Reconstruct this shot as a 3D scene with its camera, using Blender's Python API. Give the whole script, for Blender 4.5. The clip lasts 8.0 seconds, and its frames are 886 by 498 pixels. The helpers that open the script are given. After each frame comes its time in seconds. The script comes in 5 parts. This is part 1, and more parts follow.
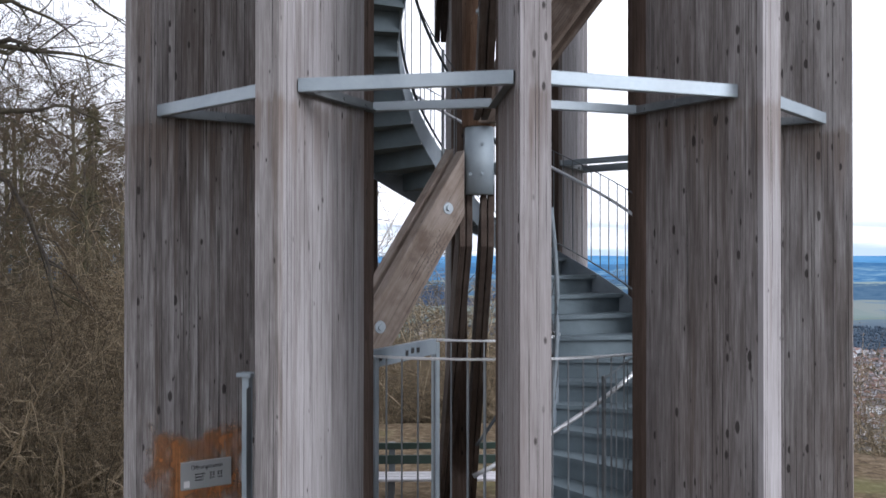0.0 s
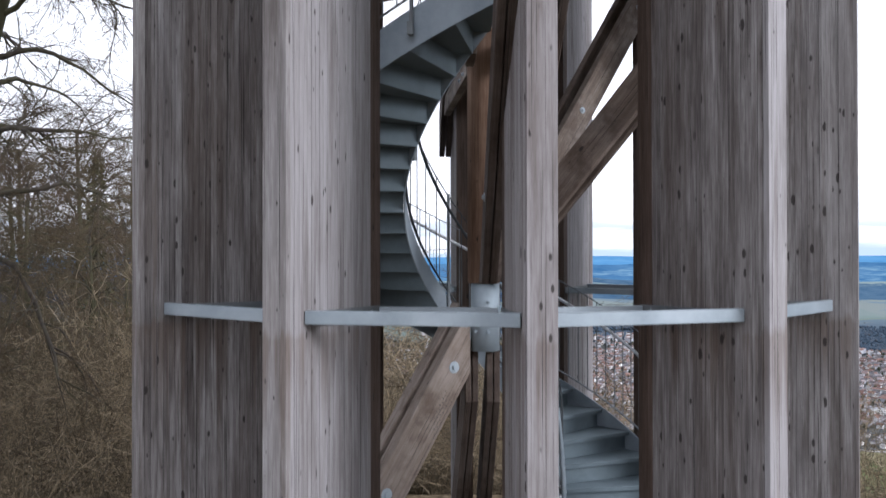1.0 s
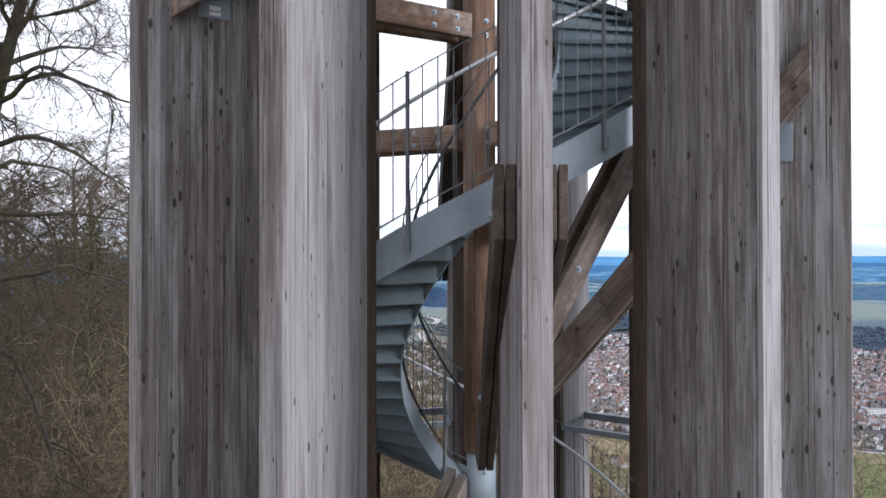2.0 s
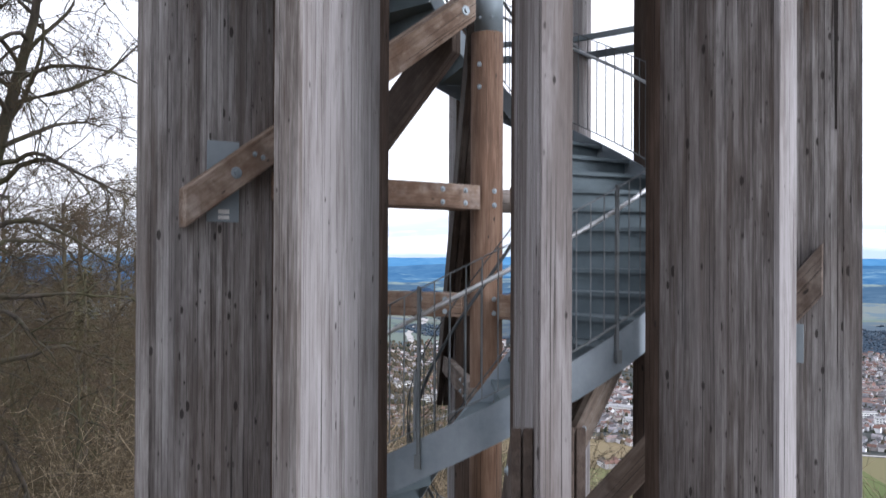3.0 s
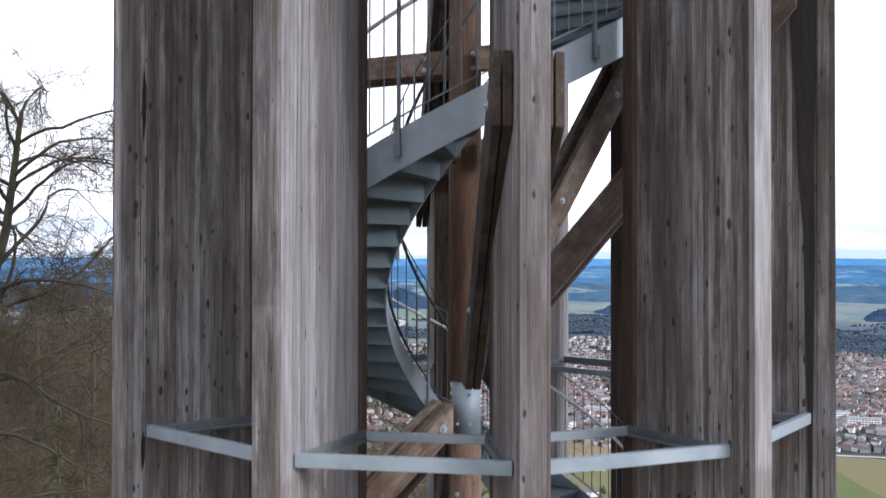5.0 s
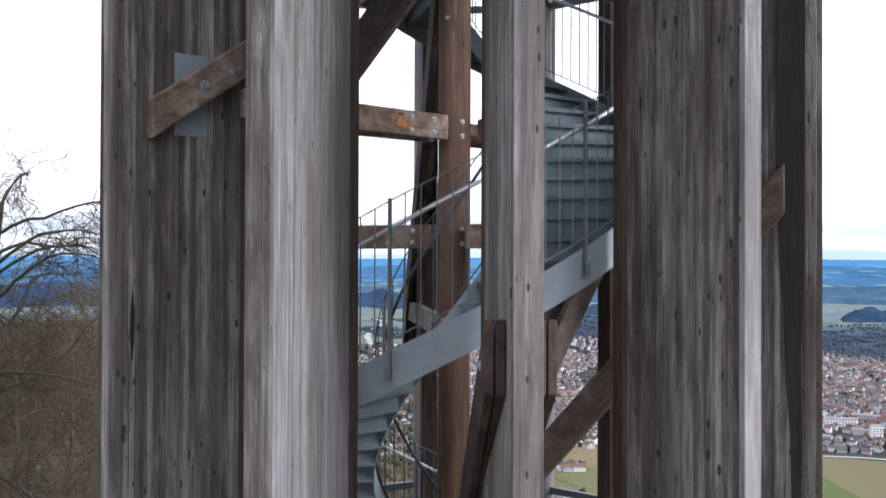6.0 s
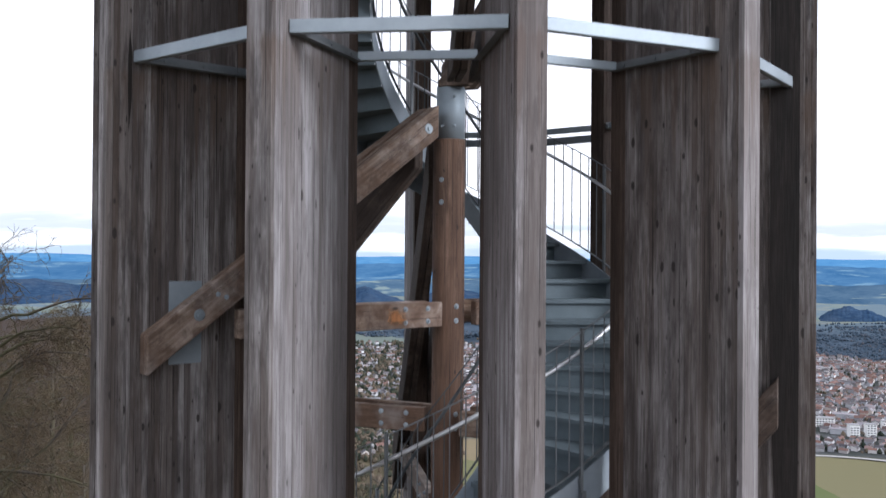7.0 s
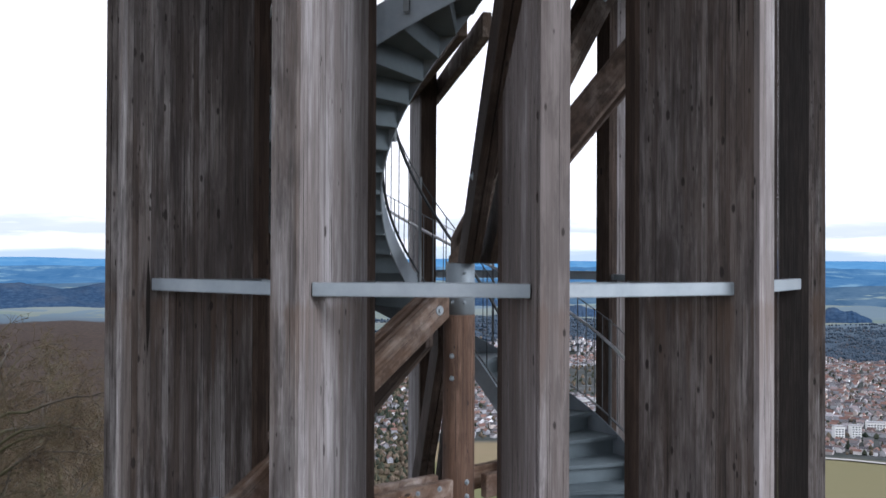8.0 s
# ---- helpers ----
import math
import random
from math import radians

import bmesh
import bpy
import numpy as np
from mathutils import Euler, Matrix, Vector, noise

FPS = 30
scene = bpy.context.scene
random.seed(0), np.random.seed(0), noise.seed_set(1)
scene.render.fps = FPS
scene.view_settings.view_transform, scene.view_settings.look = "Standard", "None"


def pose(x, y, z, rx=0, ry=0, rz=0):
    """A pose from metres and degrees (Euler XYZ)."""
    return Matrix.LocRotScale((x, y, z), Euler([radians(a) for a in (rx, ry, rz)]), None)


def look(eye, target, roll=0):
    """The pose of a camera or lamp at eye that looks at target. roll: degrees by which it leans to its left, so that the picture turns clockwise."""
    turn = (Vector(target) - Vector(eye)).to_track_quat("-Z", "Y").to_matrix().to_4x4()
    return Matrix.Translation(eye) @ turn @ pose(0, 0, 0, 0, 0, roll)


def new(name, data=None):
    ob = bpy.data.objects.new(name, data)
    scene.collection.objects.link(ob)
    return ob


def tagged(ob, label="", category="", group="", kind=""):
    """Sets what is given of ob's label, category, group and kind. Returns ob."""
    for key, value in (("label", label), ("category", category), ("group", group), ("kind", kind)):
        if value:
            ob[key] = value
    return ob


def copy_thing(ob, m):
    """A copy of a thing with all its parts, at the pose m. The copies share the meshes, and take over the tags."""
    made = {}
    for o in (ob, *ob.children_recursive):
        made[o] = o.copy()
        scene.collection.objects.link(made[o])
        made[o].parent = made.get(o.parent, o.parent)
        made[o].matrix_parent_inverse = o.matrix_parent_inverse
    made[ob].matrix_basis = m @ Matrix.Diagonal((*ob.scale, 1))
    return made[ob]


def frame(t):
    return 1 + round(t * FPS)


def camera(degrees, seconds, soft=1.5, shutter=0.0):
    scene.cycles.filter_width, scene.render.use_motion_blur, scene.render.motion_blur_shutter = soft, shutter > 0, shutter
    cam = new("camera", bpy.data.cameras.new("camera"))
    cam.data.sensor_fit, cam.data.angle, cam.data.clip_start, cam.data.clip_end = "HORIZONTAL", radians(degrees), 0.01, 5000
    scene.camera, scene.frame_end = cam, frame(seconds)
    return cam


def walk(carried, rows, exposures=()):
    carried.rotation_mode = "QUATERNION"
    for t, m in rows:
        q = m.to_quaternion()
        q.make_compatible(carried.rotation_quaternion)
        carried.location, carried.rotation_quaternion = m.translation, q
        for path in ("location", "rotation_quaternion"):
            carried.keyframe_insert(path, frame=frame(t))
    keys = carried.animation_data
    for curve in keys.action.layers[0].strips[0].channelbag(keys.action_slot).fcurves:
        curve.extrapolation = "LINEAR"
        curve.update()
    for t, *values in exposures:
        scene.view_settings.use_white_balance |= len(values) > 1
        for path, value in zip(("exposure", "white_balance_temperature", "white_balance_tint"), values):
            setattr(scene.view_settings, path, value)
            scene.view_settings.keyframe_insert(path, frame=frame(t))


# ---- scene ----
cam = camera(53.4, 8.0, soft=1.5, shutter=0.25)
PATH = [
    (0.0, 0.000, -7.483, 3.100, 90.45, -0.05, 2.27),
    (0.5, -0.027, -7.479, 3.717, 90.45, 0.01, 2.46),
    (1.0, -0.017, -7.502, 4.419, 90.48, 0.08, 2.51),
    (1.5, 0.029, -7.535, 5.173, 90.51, 0.16, 2.51),
    (3.0, -0.170, -7.494, 7.285, 90.48, -0.26, 1.52),
    (3.5, -0.202, -7.468, 8.198, 90.46, -0.32, 1.23),
    (4.0, -0.183, -7.465, 9.023, 90.47, -0.24, 1.02),
    (4.5, -0.173, -7.506, 9.913, 90.52, -0.10, 0.59),
    (6.0, -0.245, -7.511, 12.175, 90.50, -0.21, -1.15),
    (6.5, -0.309, -7.482, 13.016, 90.45, -0.32, -1.85),
    (7.0, -0.352, -7.499, 13.742, 90.37, -0.41, -2.33),
    (7.5, -0.435, -7.524, 14.495, 90.41, -0.37, -2.75),
    (8.0, -0.560, -7.552, 15.208, 90.53, -0.25, -3.18),
]
EXPOSURES = [(0.0, 0.15, 5920, 14.6), (3.0, 0.24, 5920, 14.6), (3.5, 0.22, 5920, 14.6), (4.5, 0.26, 5920, 14.6), (6.0, 0.25, 5920, 14.6), (7.0, 0.12, 5920, 14.6), (8.0, 0.05, 5920, 14.6)]
walk(cam, [(t, pose(*p)) for t, *p in PATH], EXPOSURES)

# ---- light: an overcast winter sky, brighter to the right ----
SUN_EL, SUN_AZ = 23.0, 122.0  # degrees; azimuth clockwise from +y
world = bpy.data.worlds.new("overcast_sky")
scene.world = world
world.use_nodes = True
wn, wl = world.node_tree.nodes, world.node_tree.links
wn.clear()

w_out, w_bg = wn.new("ShaderNodeOutputWorld"), wn.new("ShaderNodeBackground")
w_sky = wn.new("ShaderNodeTexSky")
w_sky.sky_type, w_sky.sun_disc = "NISHITA", False
w_sky.sun_elevation, w_sky.sun_rotation = radians(SUN_EL), radians(SUN_AZ)
w_co, w_sep = wn.new("ShaderNodeTexCoord"), wn.new("ShaderNodeSeparateXYZ")
w_map = wn.new("ShaderNodeMapping")
w_map.inputs["Scale"].default_value = (6.0, 6.0, 45.0)
w_noise = wn.new("ShaderNodeTexNoise")
w_noise.inputs["Scale"].default_value, w_noise.inputs["Detail"].default_value = 1.6, 6.0
w_shift = wn.new("ShaderNodeMath")
w_shift.operation = "MULTIPLY_ADD"
w_shift.inputs[1].default_value = 0.046
w_ramp = wn.new("ShaderNodeValToRGB")
ramp = w_ramp.color_ramp
ramp.elements[0].position, ramp.elements[0].color = 0.0, (7.0, 8.6, 10.2, 1)
ramp.elements[1].position, ramp.elements[1].color = 0.10, (14.6, 14.6, 14.7, 1)
for at, colour in ((0.006, (8.6, 9.8, 10.8, 1)), (0.012, (12.4, 12.8, 13.2, 1)), (0.022, (12.6, 12.9, 13.3, 1)), (0.027, (8.8, 9.6, 10.6, 1)), (0.034, (9.4, 10.1, 11.0, 1)), (0.044, (14.2, 14.2, 14.4, 1))):
    e = ramp.elements.new(at)
    e.color = colour
w_mix = wn.new("ShaderNodeMixRGB")
w_mix.inputs[0].default_value = 0.93
wl.new(w_co.outputs["Generated"], w_sep.inputs[0])
wl.new(w_co.outputs["Generated"], w_map.inputs[0])
wl.new(w_map.outputs[0], w_noise.inputs["Vector"])
wl.new(w_noise.outputs["Fac"], w_shift.inputs[0])
wl.new(w_sep.outputs["Z"], w_shift.inputs[2])
w_sub = wn.new("ShaderNodeMath")
w_sub.operation, w_sub.inputs[1].default_value = "SUBTRACT", 0.023
wl.new(w_shift.outputs[0], w_sub.inputs[0])
wl.new(w_sub.outputs[0], w_ramp.inputs[0])
wl.new(w_sky.outputs[0], w_mix.inputs[1])
wl.new(w_ramp.outputs[0], w_mix.inputs[2])
wl.new(w_mix.outputs[0], w_bg.inputs[0])
w_bg.inputs[1].default_value = 0.092
wl.new(w_bg.outputs[0], w_out.inputs[0])
sun = new("sun", bpy.data.lights.new("sun", "SUN"))
sun.data.energy, sun.data.angle, sun.data.color = 2.6, radians(24), (1.0, 0.98, 0.95)
sun.matrix_world = look((math.sin(radians(SUN_AZ)) * 50, math.cos(radians(SUN_AZ)) * 50, 50 * math.tan(radians(SUN_EL))), (0, 0, 0))

# ---- materials ----
class Nodes:
    """A small builder round one node material."""
    def __init__(self, name, rough=0.8, metal=0.0):
        self.m = bpy.data.materials.new(name)
        self.m.use_nodes = True
        self.t = self.m.node_tree
        self.b = self.t.nodes["Principled BSDF"]
        self.b.inputs["Roughness"].default_value, self.b.inputs["Metallic"].default_value = rough, metal
    def node(self, kind, **props):
        n = self.t.nodes.new(kind)
        for k, v in props.items():
            if k == "operation":
                n.operation = v
            elif k == "blend":
                n.blend_type = v
            elif k == "feature":
                n.feature = v
        return n
    def link(self, a, b):
        self.t.links.new(a, b)
    def coords(self, scale, spread=0.0, kind="Object"):
        co, mp = self.node("ShaderNodeTexCoord"), self.node("ShaderNodeMapping")
        mp.inputs["Scale"].default_value = scale
        self.link(co.outputs[kind], mp.inputs["Vector"])
        if spread:
            info, mul = self.node("ShaderNodeObjectInfo"), self.node("ShaderNodeMath", operation="MULTIPLY")
            mul.inputs[1].default_value = spread
            comb = self.node("ShaderNodeCombineXYZ")
            self.link(info.outputs["Random"], mul.inputs[0])
            self.link(mul.outputs[0], comb.inputs[0])
            self.link(mul.outputs[0], comb.inputs[1])
            self.link(mul.outputs[0], comb.inputs[2])
            self.link(comb.outputs[0], mp.inputs["Location"])
        return mp.outputs[0]
    def noise(self, vec, scale=1.0, detail=5.0, rough=0.6, warp=0.0):
        n = self.node("ShaderNodeTexNoise")
        n.inputs["Scale"].default_value, n.inputs["Detail"].default_value = scale, detail
        n.inputs["Roughness"].default_value, n.inputs["Distortion"].default_value = rough, warp
        if vec is not None:
            self.link(vec, n.inputs["Vector"])
        return n.outputs["Fac"]
    def ramp(self, fac, *stops):
        r = self.node("ShaderNodeValToRGB")
        els = r.color_ramp.elements
        els[0].position, els[0].color = stops[0][0], (*stops[0][1], 1)
        els[1].position, els[1].color = stops[-1][0], (*stops[-1][1], 1)
        for at, c in stops[1:-1]:
            els.new(at).color = (*c, 1)
        self.link(fac, r.inputs[0])
        return r.outputs[0]
    def step(self, fac, lo, hi, a=0.0, b=1.0):
        r = self.node("ShaderNodeMapRange")
        for i, v in zip((1, 2, 3, 4), (lo, hi, a, b)):
            r.inputs[i].default_value = v
        self.link(fac, r.inputs[0])
        return r.outputs[0]
    def mix(self, fac, a, b, blend="MIX"):
        n = self.node("ShaderNodeMixRGB", blend=blend)
        for i, v in ((0, fac), (1, a), (2, b)):
            if isinstance(v, (int, float)):
                n.inputs[i].default_value = v
            elif isinstance(v, tuple):
                n.inputs[i].default_value = (*v, 1)
            else:
                self.link(v, n.inputs[i])
        return n.outputs[0]
    def math(self, op, a, b=0.0):
        n = self.node("ShaderNodeMath", operation=op)
        for i, v in ((0, a), (1, b)):
            if isinstance(v, (int, float)):
                n.inputs[i].default_value = v
            else:
                self.link(v, n.inputs[i])
        return n.outputs[0]
    def random(self):
        return self.node("ShaderNodeObjectInfo").outputs["Random"]
    def island(self):
        return self.node("ShaderNodeNewGeometry").outputs["Random Per Island"]
    def bump(self, height, strength=0.4, distance=0.004):
        n = self.node("ShaderNodeBump")
        n.inputs["Strength"].default_value, n.inputs["Distance"].default_value = strength, distance
        self.link(height, n.inputs["Height"])
        self.link(n.outputs[0], self.b.inputs["Normal"])
    def colour(self, c):
        if isinstance(c, tuple):
            self.b.inputs["Base Color"].default_value = (*c, 1)
        else:
            self.link(c, self.b.inputs["Base Color"])
    def rough(self, r):
        self.link(r, self.b.inputs["Roughness"])

def timber(name, dark, mid, light, silver, axis=2, silvering=0.5, brown=(0.075, 0.046, 0.030), knots=0.5, age_shade=0.125, stain=0.30, rings=False, cover=0.0):
    """Weathered softwood whose grain runs along one axis of the object."""
    n = Nodes(name, 0.85)
    def s(across, along):
        v = [across] * 3
        v[axis] = along
        return tuple(v)
    def place(across, along):
        geo, mp = n.node("ShaderNodeNewGeometry"), n.node("ShaderNodeMapping")
        mp.inputs["Scale"].default_value = (across, across, along) if axis == 2 else (across * 0.6, across * 0.6, across * 0.6)
        n.link(geo.outputs["Position"], mp.inputs["Vector"])
        return mp.outputs[0]
    fine = n.noise(n.coords(s(150, 4.5), 60.0), 1.0, 3.0, 0.6)
    streak = n.noise(n.coords(s(38, 1.9), 37.0), 1.0, 5.0, 0.68, 0.35)
    bands = n.noise(n.coords(s(9, 0.8), 17.0), 1.0, 4.0, 0.6, 0.3)
    blotch = n.noise(n.coords(s(13, 2.6), 71.0), 1.0, 4.0, 0.6, 0.6)
    cloud = n.noise(place(3.2, 0.9), 1.0, 6.0, 0.66, 0.5)
    # finger-jointed lengths of each board differ in tone
    rand = n.random()
    co, sep = n.node("ShaderNodeTexCoord"), n.node("ShaderNodeSeparateXYZ")
    n.link(co.outputs["Object"], sep.inputs[0])
    length = n.math("FLOOR", n.math("ADD", n.math("MULTIPLY", sep.outputs[axis], 0.52), n.math("MULTIPLY", rand, 13.0)))
    white = n.node("ShaderNodeTexWhiteNoise")
    white.noise_dimensions = "1D"
    n.link(n.math("ADD", length, n.math("MULTIPLY", rand, 97.0)), white.inputs["W"])
    piece = white.outputs["Value"]
    tone = n.math("ADD", n.math("MULTIPLY", fine, 0.16), n.math("MULTIPLY", streak, 0.22))
    tone = n.math("ADD", tone, n.math("MULTIPLY", bands, 0.16))
    tone = n.math("ADD", tone, n.math("MULTIPLY", blotch, 0.12))
    tone = n.math("ADD", tone, n.math("MULTIPLY", cloud, 0.18))
    geo, up = n.node("ShaderNodeNewGeometry"), n.node("ShaderNodeSeparateXYZ")
    n.link(geo.outputs["Position"], up.inputs[0])
    differ = n.math("SUBTRACT", n.math("ADD", n.math("MULTIPLY", rand, 1.5), n.math("MULTIPLY", piece, 0.5)), 1.0)
    tone = n.math("ADD", tone, n.math("MULTIPLY", differ, n.step(up.outputs[2], 3.0, 14.0, 0.032, 0.084)))
    gain = n.step(up.outputs[2], 4.0, 15.0, 1.05, 1.75)
    tone = n.math("ADD", n.math("MULTIPLY", n.math("SUBTRACT", tone, 0.40), gain), 0.462)
    base = n.ramp(tone, (0.345, dark), (0.462, mid), (0.59, light))
    # silvered stretches and darker, browner ones, across several boards at a time
    pale = n.noise(place(2.3, 0.16), 1.0, 4.0, 0.6)
    col = n.mix(n.math("MULTIPLY", n.step(pale, 0.47 - cover, 0.62 - cover, 0.0, silvering), n.step(up.outputs[2], 2.0, 8.0, 0.45, 1.0)), base, n.mix(0.5, silver, n.mix(0.55, base, silver)))
    weather = n.noise(place(5.0, 0.42), 1.0, 6.0, 0.7)
    # darker with height: weathering, plus the shade near the top put in
    weather = n.math("ADD", weather, n.step(up.outputs[2], 2.0, 18.0, -0.02, age_shade))
    col = n.mix(n.step(weather, 0.49, 0.64, 0.0, 0.66), col, n.mix(n.step(up.outputs[2], 3.0, 15.0, 0.30, 0.55), dark, brown))
    tint = n.noise(place(1.1, 0.3), 1.0, 3.0)
    col = n.mix(n.step(tint, 0.48, 0.66, 0.0, stain), col, brown)
    # dark mottling, stronger with height
    mottle = n.noise(place(14.0, 2.6), 1.0, 5.0, 0.7)
    col = n.mix(n.math("MULTIPLY", n.step(mottle, 0.50, 0.64), n.step(up.outputs[2], 4.0, 14.0, 0.12, min(0.6, age_shade * 5.0))), col, tuple(c * 0.8 for c in dark))
    # dark runs down the weathered boards
    run = n.noise(place(10.0, 0.24), 1.0, 5.0, 0.66, 0.3)
    col = n.mix(n.math("MULTIPLY", n.step(run, 0.51, 0.64), n.step(up.outputs[2], 5.0, 14.0, 0.06, 0.72)), col, n.mix(0.2, dark, brown))
    # large dark patches on the boards, growing stronger with height
    dark_patch = n.noise(place(3.6, 0.75), 1.0, 6.0, 0.68, 0.4)
    col = n.mix(n.math("MULTIPLY", n.step(dark_patch, 0.47, 0.60), n.step(up.outputs[2], 8.0, 13.5, 0.0, min(0.62, age_shade * 4.4))), col, tuple(c * 1.1 for c in dark))
    # brown streaks where water runs off the steel frames
    if rings:
        turn = n.math("FRACT", n.math("DIVIDE", n.math("SUBTRACT", up.outputs[2], 4.03), 5.475))
        below = n.math("MULTIPLY", n.step(turn, 0.86, 0.985, 0.0, 0.22), n.step(turn, 0.985, 1.0, 1.0, 0.0))
        runs = n.noise(place(13.0, 0.35), 1.0, 4.0, 0.6)
        col = n.mix(n.step(n.math("ADD", runs, below), 0.60, 0.76, 0.0, 0.55), col, brown)
    # open cracks along the grain
    crack = n.noise(n.coords(s(125, 0.6), 91.0), 1.0, 2.0, 0.5)
    split = n.step(crack, 0.63, 0.68, 0.0, 0.85)
    col = n.mix(split, col, tuple(c * 0.35 for c in dark))
    # knots
    vor = n.node("ShaderNodeTexVoronoi")
    vor.inputs["Scale"].default_value = 1.0
    n.link(n.coords(s(18.0, 7.5), 53.0), vor.inputs["Vector"])
    sepc = n.node("ShaderNodeSeparateColor")
    n.link(vor.outputs["Color"], sepc.inputs[0])
    size = n.math("SUBTRACT", n.math("MULTIPLY", n.math("POWER", sepc.outputs[1], 2.0), 0.20), n.math("MULTIPLY", streak, 0.16))
    near = n.step(n.math("SUBTRACT", vor.outputs["Distance"], size), 0.12, 0.20, 1.0, 0.0)
    knot = n.math("MULTIPLY", near, n.step(sepc.outputs[0], 1.0 - knots * 0.36, 1.0 - knots * 0.36 + 0.02))
    col = n.mix(n.math("MULTIPLY", knot, 0.88), col, (0.016, 0.012, 0.010))
    n.colour(col)
    height = n.math("ADD", n.math("MULTIPLY", fine, 0.5), streak)
    height = n.math("SUBTRACT", height, n.math("ADD", n.math("MULTIPLY", knot, 0.4), n.math("MULTIPLY", split, 0.6)))
    n.bump(height, 0.6, 0.004)
    n.rough(n.step(fine, 0.3, 0.7, 0.95, 0.75))
    return n.m

GREY_WOOD = timber("weathered_grey_softwood", (0.042, 0.036, 0.034), (0.165, 0.150, 0.144), (0.38, 0.365, 0.36), (0.42, 0.41, 0.415), silvering=0.6, knots=1.5, brown=(0.105, 0.070, 0.048), rings=True)
SILVER_LIT_WOOD = timber("silvered_lit_softwood", (0.105, 0.096, 0.094), (0.228, 0.215, 0.216), (0.35, 0.338, 0.343), (0.375, 0.362, 0.372), silvering=0.8, brown=(0.14, 0.108, 0.09), knots=0.6, cover=0.13, age_shade=0.085, stain=0.2, rings=True)
STREAKED_WOOD = timber("streaked_silver_softwood", (0.085, 0.074, 0.070), (0.222, 0.208, 0.206), (0.35, 0.338, 0.343), (0.375, 0.362, 0.372), silvering=0.75, brown=(0.115, 0.082, 0.066), knots=0.8, cover=0.10, age_shade=0.17, stain=0.3, rings=True)
# brown sheltered wood, made darker to hold the shade inside the tower
INNER_WOOD = timber("sheltered_shaded_softwood", (0.028, 0.018, 0.013), (0.075, 0.049, 0.036), (0.14, 0.100, 0.078), (0.22, 0.19, 0.17), silvering=0.2)
BROWN_WOOD = timber("brown_glued_timber", (0.075, 0.042, 0.026), (0.195, 0.128, 0.088), (0.35, 0.27, 0.21), (0.46, 0.43, 0.41), axis=0, silvering=0.85, brown=(0.15, 0.08, 0.042), knots=0.3)
POST_WOOD = timber("brown_round_timber", (0.045, 0.024, 0.015), (0.145, 0.082, 0.051), (0.26, 0.17, 0.118), (0.33, 0.27, 0.22), silvering=0.3, brown=(0.13, 0.065, 0.035), knots=0.7)
# darker copy of the brace timber: weathering plus shade put into the colour
DARK_WOOD = timber("weathered_shaded_timber", (0.018, 0.012, 0.009), (0.052, 0.035, 0.026), (0.115, 0.086, 0.069), (0.22, 0.195, 0.18), axis=0, silvering=0.3, brown=(0.055, 0.033, 0.021), knots=0.3)
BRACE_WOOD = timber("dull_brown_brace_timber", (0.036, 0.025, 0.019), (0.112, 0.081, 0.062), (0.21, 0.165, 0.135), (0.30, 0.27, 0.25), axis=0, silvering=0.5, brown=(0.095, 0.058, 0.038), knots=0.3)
STRIP_WOOD = timber("dark_strip_softwood", (0.010, 0.008, 0.007), (0.026, 0.020, 0.017), (0.060, 0.048, 0.042), (0.10, 0.09, 0.085), silvering=0.2, brown=(0.020, 0.013, 0.010), knots=0.4)
HALF_GREY = timber("half_greyed_timber", (0.080, 0.052, 0.036), (0.215, 0.158, 0.120), (0.37, 0.305, 0.255), (0.48, 0.455, 0.435), axis=0, silvering=0.7, brown=(0.165, 0.088, 0.046), knots=0.3)
GREY_BEAM = timber("greyed_beam_timber", (0.065, 0.046, 0.034), (0.165, 0.130, 0.104), (0.30, 0.255, 0.22), (0.40, 0.375, 0.355), axis=0, silvering=0.5, brown=(0.11, 0.07, 0.045), knots=0.4)

def galvanised(name, lo, hi, rough=0.45, metal=0.5):
    n = Nodes(name, rough, metal)
    spangle = n.node("ShaderNodeTexVoronoi")
    spangle.inputs["Scale"].default_value = 90.0
    n.link(n.coords((1, 1, 1), 13.0), spangle.inputs["Vector"])
    cloud = n.noise(n.coords((2.2, 2.2, 2.2), 13.0), 1.0, 6.0, 0.65)
    col = n.ramp(cloud, (0.34, lo), (0.66, hi))
    sc = n.node("ShaderNodeSeparateColor")
    n.link(spangle.outputs["Color"], sc.inputs[0])
    col = n.mix(n.step(sc.outputs[0], 0.0, 1.0, 0.0, 0.14), col, hi)
    n.colour(col)
    n.rough(n.step(cloud, 0.3, 0.7, rough - 0.08, rough + 0.18))
    n.bump(cloud, 0.1, 0.002)
    return n.m

STEEL = galvanised("galvanised_steel", (0.225, 0.272, 0.302), (0.35, 0.40, 0.435), 0.45, 0.35)
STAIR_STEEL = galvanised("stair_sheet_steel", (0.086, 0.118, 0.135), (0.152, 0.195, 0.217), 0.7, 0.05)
STRINGER_STEEL = galvanised("stringer_sheet_steel", (0.178, 0.217, 0.25), (0.31, 0.358, 0.395), 0.55, 0.2)
RAIL_STEEL = galvanised("rail_steel", (0.52, 0.54, 0.56), (0.74, 0.76, 0.78), 0.35, 0.6)
BALUSTER_STEEL = galvanised("baluster_steel", (0.13, 0.145, 0.155), (0.23, 0.25, 0.265), 0.5, 0.3)
